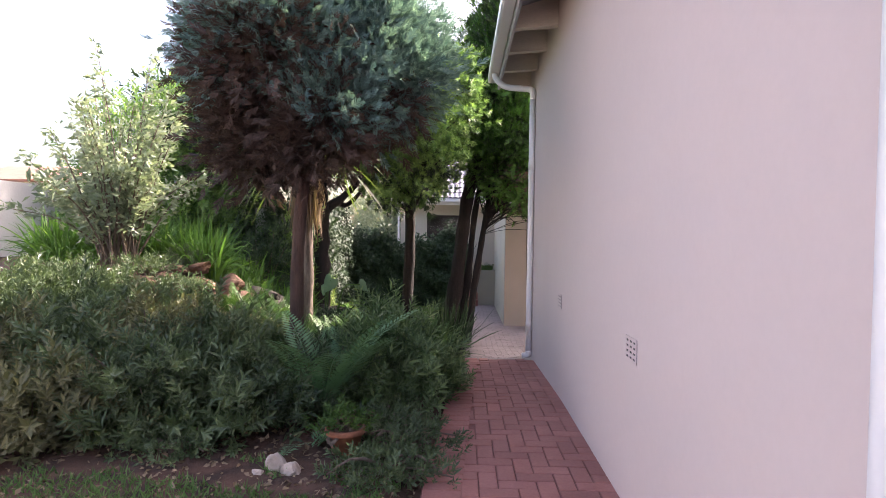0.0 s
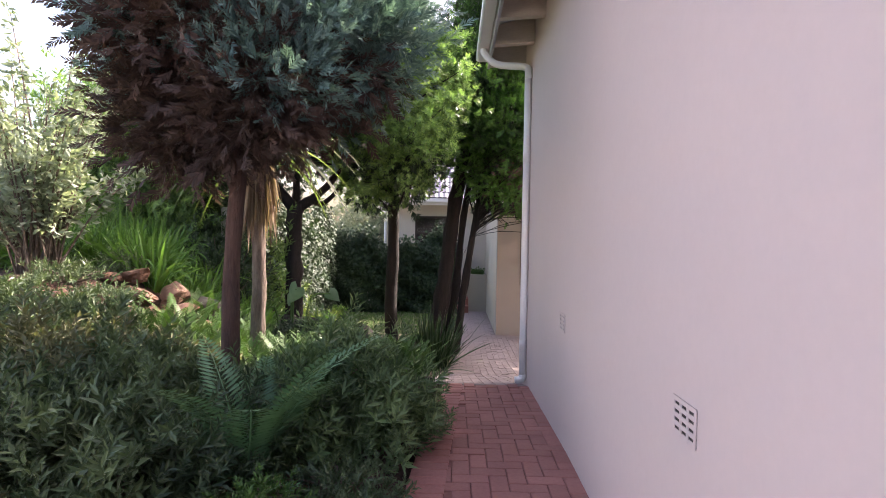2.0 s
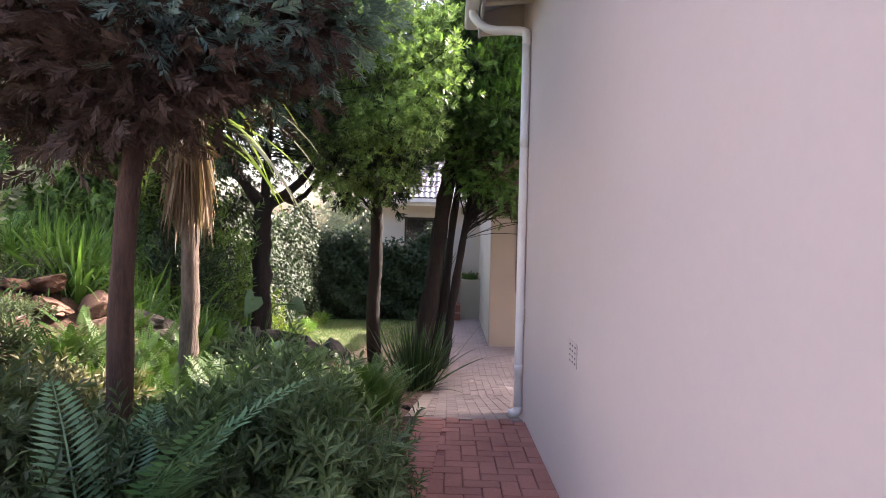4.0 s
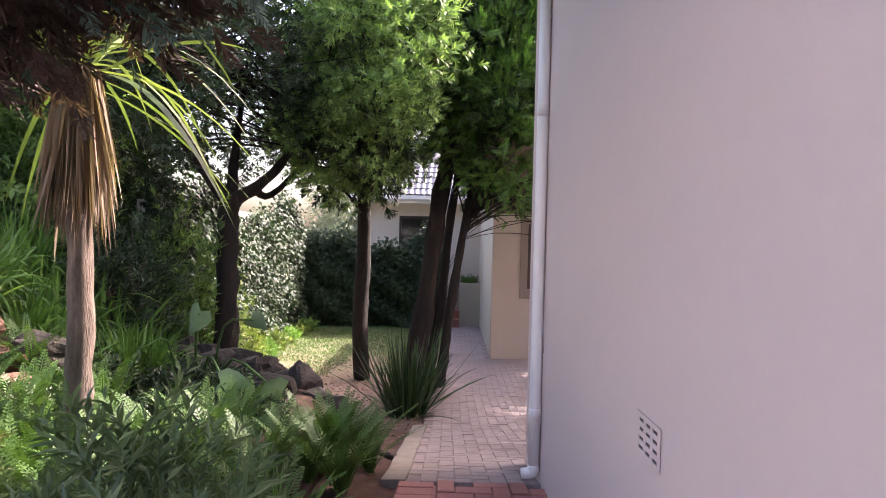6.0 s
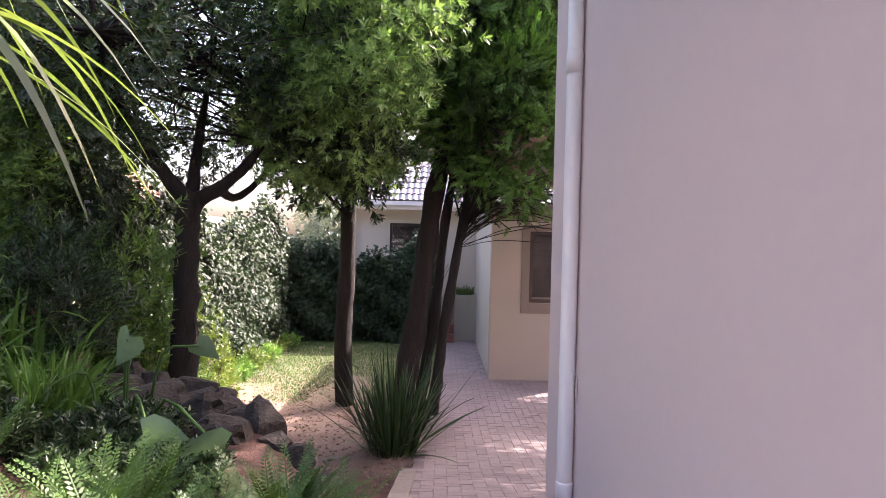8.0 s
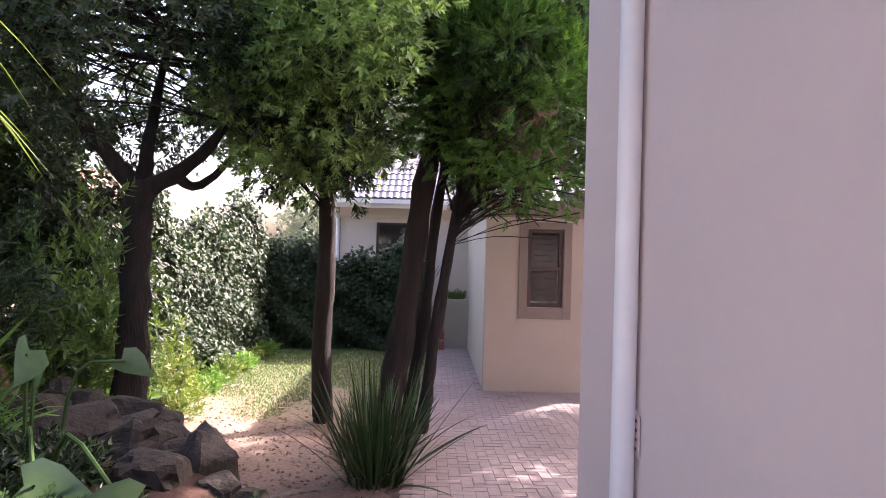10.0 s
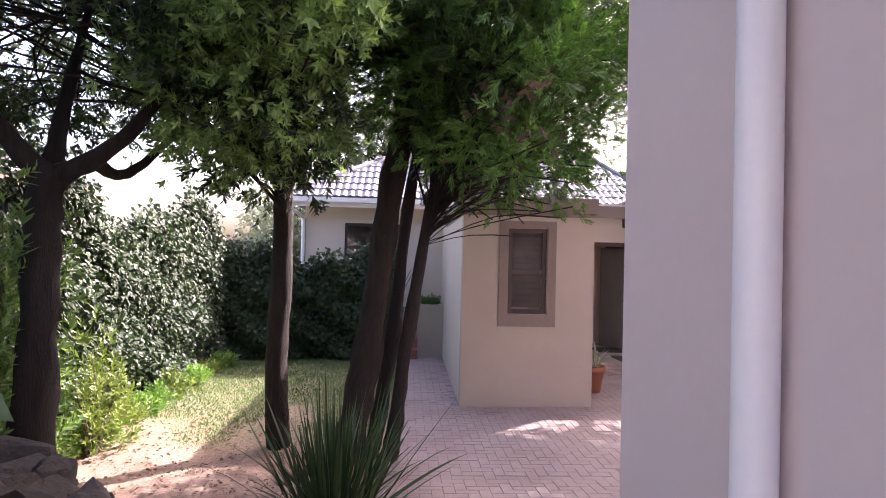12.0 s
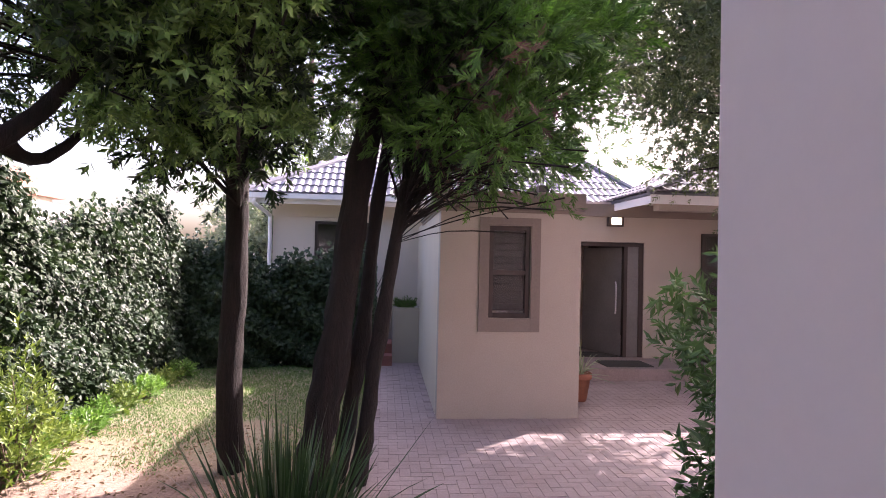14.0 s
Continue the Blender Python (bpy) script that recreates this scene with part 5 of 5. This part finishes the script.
def big_leaf_plant():
    rng = np.random.default_rng(91)
    p = empty("elephant_ear", -1.85, 8.0, 0.2, "elephant-ear plant with broad drooping blue-green leaves", "plant")
    for i, (dx, dy, h, s, az) in enumerate(((0.10, -0.15, 0.62, 0.19, -0.3), (0.45, 0.1, 0.55, 0.15, 0.5), (-0.3, -0.3, 0.35, 0.17, -1.0), (0.55, -0.75, 0.22, 0.19, 0.2), (0.95, -0.85, 0.2, 0.18, 0.6), (-0.05, 0.2, 0.45, 0.15, 2.2))):
        c = np.array([-1.85 + dx, 8.0 + dy, ground_z(-1.85 + dx, 8.0 + dy) + h])
        out = [(0, -0.15), (0.28, -0.32), (0.46, -0.05), (0.40, 0.30), (0.20, 0.66), (0, 1.0), (-0.20, 0.66), (-0.40, 0.30), (-0.46, -0.05), (-0.28, -0.32)]
        bm = bmesh.new()
        m = Matrix.Translation(Vector(c)) @ Matrix.Rotation(az, 4, "Z") @ Matrix.Rotation(radians(-80 + 22 * rng.normal()), 4, "X") @ Matrix.Rotation(radians((-1) ** i * (35 + 14 * i)), 4, "Z")
        mid = [bm.verts.new(m @ Vector((0, y * s * 1.2, 0))) for y in (-0.1, 0.3, 0.65, 1.0)]
        ring = [bm.verts.new(m @ Vector((x * s * 1.2, y * s * 1.2, 0.18 * s * abs(x) * 2))) for x, y in out]
        for a, b, k in ((1, 2, 0), (2, 3, 0), (9, 8, 0), (8, 7, 0)):
            bm.faces.new((mid[k], ring[a], ring[b]))
        for a, b, k in ((3, 4, 1), (7, 6, 1)):
            bm.faces.new((mid[k], ring[a], ring[b], mid[k + 1]))
            bm.faces.new((mid[k - 1], ring[a], mid[k]))
        for a in (4, 6):
            bm.faces.new((mid[2], ring[a], mid[3]))
        bm.faces.new((mid[0], ring[0], ring[1]))
        bm.faces.new((mid[0], ring[9], ring[0]))
        lf = part("leaf_blade", bm, L_EAR, p, smooth=True)
        bm = bmesh.new()
        limb(bm, [(-1.85 + dx * 0.3, 8.0 + dy * 0.3, ground_z(-1.85, 8.0) - 0.05), c * 0.5 + np.array([-1.85, 8.0, 0.3]) * 0.5 + np.array([0, 0, 0.08]), c], 0.012, 0.008, 6, 0, 6)
        part("stalk", bm, L_FERN, p)


big_leaf_plant()


# ---- stones, pots ----
def rock(x, y, z, rx, ry, rz, seed, material, label):
    bm = bmesh.new()
    stone(bm, 0, 0, 0, rx, ry, rz, seed)
    bmesh.ops.transform(bm, matrix=pose(x, y, z, 25 * math.sin(seed * 2.7), 22 * math.cos(seed * 4.1), 97 * seed), verts=bm.verts)
    return tagged(part("rock", bm, material, smooth=False), label, "rock", "garden rocks")


SLABS = [(-2.68, 6.78, 0.20, 0.15, 0.085, 0.10), (-3.02, 6.75, 0.13, 0.12, 0.07, 0.10), (-2.86, 6.52, 0.24, 0.14, 0.05, 0.03), (-2.55, 6.5, 0.22, 0.16, 0.045, 0.03), (-2.35, 6.62, 0.15, 0.13, 0.05, 0.02), (-3.2, 6.6, 0.10, 0.10, 0.05, 0.02), (-2.45, 6.85, 0.12, 0.11, 0.06, 0.03)]
for i, (x, y, rx, ry, rz, up) in enumerate(SLABS):
    rock(x, y, ground_z(x, y) + up + 0.04, rx, ry, rz, 3 + i, M_ROCK, "rough reddish-brown sandstone slab on the bank")
for i in range(15):
    x = -2.5 + 2.35 * i / 14
    y = bed_edge(x) + 0.05 * math.sin(i * 2.3)
    rock(x, y, ground_z(x, y - 0.15) - 0.05, (0.19 + 0.09 * math.sin(i * 1.7)) * (0.65 if i > 10 else 1), 0.16 if i < 11 else 0.10, (0.18 + 0.08 * math.cos(i * 2.9)) * (0.7 if i > 10 else 1), 20 + i, M_ROCK_DARK, "dark rugged stone edging the raised bed")
for i, (x, y, q) in enumerate(((-1.95, 8.62, 0.30), (-1.5, 8.35, 0.26), (-2.4, 8.85, 0.30), (-1.15, 7.95, 0.22))):
    rock(x, y, ground_z(x, y) + 0.02, q, q * 0.8, q * 0.62, 71 + i, M_ROCK_DARK, "large dark rugged boulder at the edge of the bed")
rock(-2.36, 6.95, 0.50, 0.26, 0.2, 0.13, 50, M_ROCK_DARK, "dark rounded boulder in the bed")
rock(-0.97, 3.12, 0.04, 0.06, 0.05, 0.085, 46, M_ROCK_PALE, "pale whitish quartz stone on the soil")
rock(-1.05, 3.06, 0.015, 0.04, 0.035, 0.03, 48, M_ROCK_PALE, "small pale stone on the soil")
rock(-0.88, 3.08, 0.03, 0.055, 0.05, 0.055, 47, M_ROCK_PALE, "pale whitish quartz stone on the soil")


def path_kerb():
    ys = np.arange(6.45, 9.25, 0.1)
    bm = bmesh.new()
    rows = []
    for k, y in enumerate(ys):
        x, z = path_left(y), path_z(y)
        q = 0.012 * noise.noise(Vector((y * 3, 1, 0)))
        rows.append([bm.verts.new(p) for p in ((x - 0.10 + q, y, z - 0.12), (x - 0.09 + q, y, z + 0.012), (x + 0.045 + q, y, z + 0.016), (x + 0.055 + q, y, z - 0.12))])
    for a, b in zip(rows, rows[1:]):
        for i in range(4):
            bm.faces.new((a[i], a[(i + 1) % 4], b[(i + 1) % 4], b[i]))
    bm.faces.new(rows[0])
    bm.faces.new(rows[-1][::-1])
    tagged(part("kerb", bm, M_CONCRETE), "pale worn concrete edging along the paved path", "kerb", kind="structure")


path_kerb()


def pot(x, y, z, r, h, label):
    p = empty("flower_pot", x, y, z, label, "flower pot")
    bm = bmesh.new()
    prof = [(0.62, 0), (0.70, 0.1), (0.95, 0.80), (1.06, 0.80), (1.10, 0.84), (1.10, 0.98), (1.05, 1.0), (0.93, 1.0), (0.90, 0.9), (0.70, 0.86)]
    n = 24
    rings = [[bm.verts.new((x + r * a * math.cos(2 * math.pi * k / n), y + r * a * math.sin(2 * math.pi * k / n), z + h * b)) for k in range(n)] for a, b in prof]
    for q, w in zip(rings, rings[1:]):
        for k in range(n):
            bm.faces.new((q[k], q[(k + 1) % n], w[(k + 1) % n], w[k]))
    bm.faces.new(rings[0][::-1])
    part("pot", bm, M_TERRA, p, smooth=True)
    bm = bmesh.new()
    tube(bm, [(x, y, z + h * 0.80), (x, y, z + h * 0.88)], [r * 0.8, r * 0.85], 16)
    part("soil", bm, M_JOINT, p, "dark potting soil")
    return p


pot(-0.66, 3.40, -0.01, 0.105, 0.17, "terracotta flower pot standing in the bed")
shrub("pot_plant", "small bright green plant in the terracotta pot", -0.68, 3.40, 0.14, 0.13, 0.13, 0.13, L_FERN, 171, 130, 0.07, 8, 0.16, 0.5)
pot(3.12, 14.55, -0.82, 0.17, 0.40, "terracotta flower pot beside the annex corner")
strap_clump("pot_plant", "spiky grey-green plant growing in a terracotta pot", 3.12, 14.55, -0.46, 60, 0.55, 0.012, 0.5, L_SILVER, 172, 0.7, "plant", 0.06)
shrub("planter_plants", "low green plants filling the planter box", 0.75, 17.94, 0.16, 0.2, 0.36, 0.16, L_FERN, 173, 260, 0.10, 8, 0.15, 0.5)


def corner_vine():
    rng = np.random.default_rng(95)
    v = empty("corner_vine", 1.70, 8.15, -0.4, "jasmine-like vine shrub with arching leafy shoots at the house corner", "shrub")
    z0 = path_z(8.1) - 0.03
    P, W = [], []
    bm = bmesh.new()
    for i in range(52):
        a = rng.uniform(0, 2 * math.pi)
        sp, h = rng.uniform(0.05, 0.34), rng.uniform(0.6, 1.75)
        base = np.array([1.70 + rng.normal() * 0.1, 8.15 + rng.normal() * 0.1, z0 - 0.03])
        end = base + np.array([math.cos(a) * sp, math.sin(a) * sp, h - 0.3 * rng.random()])
        line = smooth_line([base, base + np.array([math.cos(a) * sp * 0.5, math.sin(a) * sp * 0.5, h * 0.75]), end], 16)
        tube(bm, line, [0.008 - 0.006 * k / 16 for k in range(17)], 5)
        for k in range(2, 17):
            for _ in range(4):
                P.append(line[k] + rng.normal(size=3) * 0.035)
                W.append(rng.normal(size=3) + np.array([math.cos(a), math.sin(a), -0.2]))
    tagged(part("stemwork", bm, M_BARK_GREY, v), kind="stuff")
    tv, tf = twig(rng, 7, 0.16, 0.55)
    P, W = np.array(P), np.array(W)
    scatter("leaves", tv, tf, P, frames_from(W, rng), rng.uniform(0.08, 0.15, len(P)), L_VINE, v, "small dark green leaflets")


corner_vine()


# ---- lawn grass ----
def lawn():
    rng = np.random.default_rng(97)
    n = 80000
    x, y = rng.uniform(-3.4, 0.2, n), 11.2 + 6.2 * rng.random(n) ** 0.8
    patch = np.array([noise.noise(Vector((a * 1.3, b * 1.3, 2.0))) for a, b in zip(x, y)])
    ok = patch + (y - 12.9) * 0.34 + rng.normal(size=n) * 0.15 > -0.05
    x, y = x[ok], y[ok]
    z = np.array([ground_z(a, b) for a, b in zip(x, y)])
    m = len(x)
    way = np.stack([rng.normal(size=m) * 0.6, rng.normal(size=m) * 0.6, np.ones(m)], 1)
    tv = [(-0.12, 0, 0), (0.12, 0, 0), (0.02, 1, 0)]
    tf = [(0, 1, 2)]
    ob = scatter("lawn_grass", tv, tf, np.stack([x, y, z - 0.003], 1), frames_from(way, rng), rng.uniform(0.02, 0.045, m), L_GRASS)
    tagged(ob, "short patchy green lawn grass", "grass", kind="stuff")


lawn()


def verge():
    rng = np.random.default_rng(98)
    n = 9000
    x, y = rng.uniform(-3.2, -0.26, n), rng.uniform(2.2, 3.25, n)
    ok = np.array([noise.noise(Vector((a * 3, b * 3, 9.0))) for a, b in zip(x, y)]) + (2.95 - y) * 0.9 + (x + 1.2) * 0.12 > 0
    x, y = x[ok], y[ok]
    m = len(x)
    z = np.array([ground_z(a, b) for a, b in zip(x, y)])
    way = np.stack([rng.normal(size=m) * 0.7, rng.normal(size=m) * 0.7, np.ones(m)], 1)
    ob = scatter("verge_grass", [(-0.10, 0, 0), (0.10, 0, 0), (0.02, 1, 0)], [(0, 1, 2)], np.stack([x, y, z - 0.003], 1), frames_from(way, rng), rng.uniform(0.03, 0.06, m), L_GRASS)
    tagged(ob, "thin tufts of short grass on bare soil", "grass", kind="stuff")


verge()


def litter():
    rng = np.random.default_rng(99)
    n = 5000
    x, y = rng.uniform(-3.4, 0.0, n), np.where(rng.random(n) < 0.7, rng.uniform(8.5, 13.5, n), rng.uniform(2.4, 4.0, n))
    z = np.array([ground_z(a, b) for a, b in zip(x, y)]) + 0.006
    tv, tf = leaf(0.3, 0.2, 0.1)
    way = np.stack([rng.normal(size=n), rng.normal(size=n), rng.normal(size=n) * 0.25], 1)
    ob = scatter("leaf_litter", tv, tf, np.stack([x, y, z], 1), frames_from(way, rng), rng.uniform(0.02, 0.05, n), L_DEAD)
    tagged(ob, "scattered small dry fallen leaves on the soil", "leaf litter", kind="stuff")


litter()


# ---- paving ----
def brick_mesh(name, material, w=0.193, d=0.093, h=0.05):
    bm = bmesh.new()
    box(bm, -w / 2, w / 2, -d / 2, d / 2, -h, 0)
    top = [e for e in bm.edges if all(v.co.z > -0.001 for v in e.verts)]
    bmesh.ops.bevel(bm, geom=top, offset=0.004, segments=1, affect="EDGES")
    me = bpy.data.meshes.new(name)
    bmesh.ops.recalc_face_normals(bm, faces=bm.faces)
    bm.to_mesh(me)
    bm.free()
    me.materials.append(material)
    return me


def herringbone(x0, x1, y0, y1):
    """Centres and turns of 0.2 x 0.1 bricks in a square herringbone."""
    out = []
    u = 0.1
    ni, nj = int((x1 - x0) / u) + 8, int((y1 - y0) / u) + 8
    for j in range(-8, nj):
        for i in range(-8, ni):
            k = (i - j) % 4
            if k == 0:
                out.append((x0 + (i + 1) * u, y0 + (j + 0.5) * u, 0))
            elif k == 2:
                out.append((x0 + (i + 0.5) * u, y0 + j * u, 90))
    return out


def bed_sheet(name, xs, y0, y1, material, label, drop=0.011):
    """The joint bed just below the bricks' tops."""
    ys = np.arange(y0, y1 + 0.01, 0.2)
    v, f = [], []
    for y in ys:
        for x in xs(y):
            v.append((x, y, path_z(y) - drop))
    for k in range(len(ys) - 1):
        f.append((2 * k, 2 * k + 1, 2 * k + 3, 2 * k + 2))
    return tagged(np_mesh(name, v, f, material), label, "paving", kind="structure")


path = bed_sheet("path", lambda y: (path_left(y), WX), -6.0, 6.5, M_RED_JOINT, "red painted brick garden path along the house wall")
court = bed_sheet("pavement", lambda y: (path_left(y), WX + 0.02 if y < 7.17 else 9.0), 6.5, 18.4, M_SAND, "pinkish herringbone brick paving in the courtyard", 0.0055)
RED_BRICK, PINK_BRICK = brick_mesh("brick", M_RED, 0.1945, 0.0945), brick_mesh("brick", M_PINK, 0.196, 0.096)


def lay(mesh, parent, x, y, turn, lift=0.0):
    s = math.degrees(math.atan2(path_z(y + 0.1) - path_z(y - 0.1), 0.2))
    ob = new("brick", mesh)
    ob.parent = parent
    k = noise.noise(Vector((x * 7, y * 7, 3)))
    ob.matrix_basis = Matrix.Translation((x, y, path_z(y) + lift + 0.0025 * k)) @ pose(0, 0, 0, s + 0.5 * k, 0, 0) @ pose(0, 0, 0, 0, 0, turn + 0.6 * k)


rest = []
for x, y, a in herringbone(-0.2, WX, 2.2, 6.5):
    if path_left(y) + 0.16 < x < WX + 0.03 and y < 6.48:
        if y > 2.4:
            lay(RED_BRICK, path, x, y, a)
y = 2.4
while y < 6.4:
    lay(RED_BRICK, path, path_left(y) + 0.105, y, 0, 0.005)
    y += 0.1
for x, y, a in herringbone(-0.2, 9.0, 6.5, 18.4):
    if x < path_left(y) + 0.05 or (y < 7.22 and x > WX - 0.03) or (x > 1.0 and y > AY + 0.02 and x < 2.8) or (y > 15.85 and x > 2.8) or y < 6.52 or x > 7.5:
        continue
    if y < 8.6 and x < WX:
        lay(PINK_BRICK, court, x, y, a)
    else:
        rest.append((x, y, a))


def joined_bricks(items):
    w, d, b = 0.0988, 0.0488, 0.0025
    tv = [(-w, -d, -0.012), (w, -d, -0.012), (w, d, -0.012), (-w, d, -0.012), (-w + b, -d + b, 0), (w - b, -d + b, 0), (w - b, d - b, 0), (-w + b, d - b, 0)]
    tf = [(4, 5, 6, 7), (0, 1, 5, 4), (1, 2, 6, 5), (2, 3, 7, 6), (3, 0, 4, 7)]
    pos, rot = [], []
    for x, y, a in items:
        s = math.degrees(math.atan2(path_z(y + 0.1) - path_z(y - 0.1), 0.2))
        k = noise.noise(Vector((x * 7, y * 7, 3)))
        pos.append((x, y, path_z(y) + 0.002 * k))
        rot.append(np.array((pose(0, 0, 0, s + 0.4 * k, 0, 0) @ pose(0, 0, 0, 0, 0, a + 0.6 * k)).to_3x3()))
    ob = scatter("paving_bricks", tv, tf, np.array(pos), np.array(rot), np.ones(len(pos)), M_PINK, court)
    tagged(ob, "pinkish paving bricks", kind="stuff")


joined_bricks(rest)
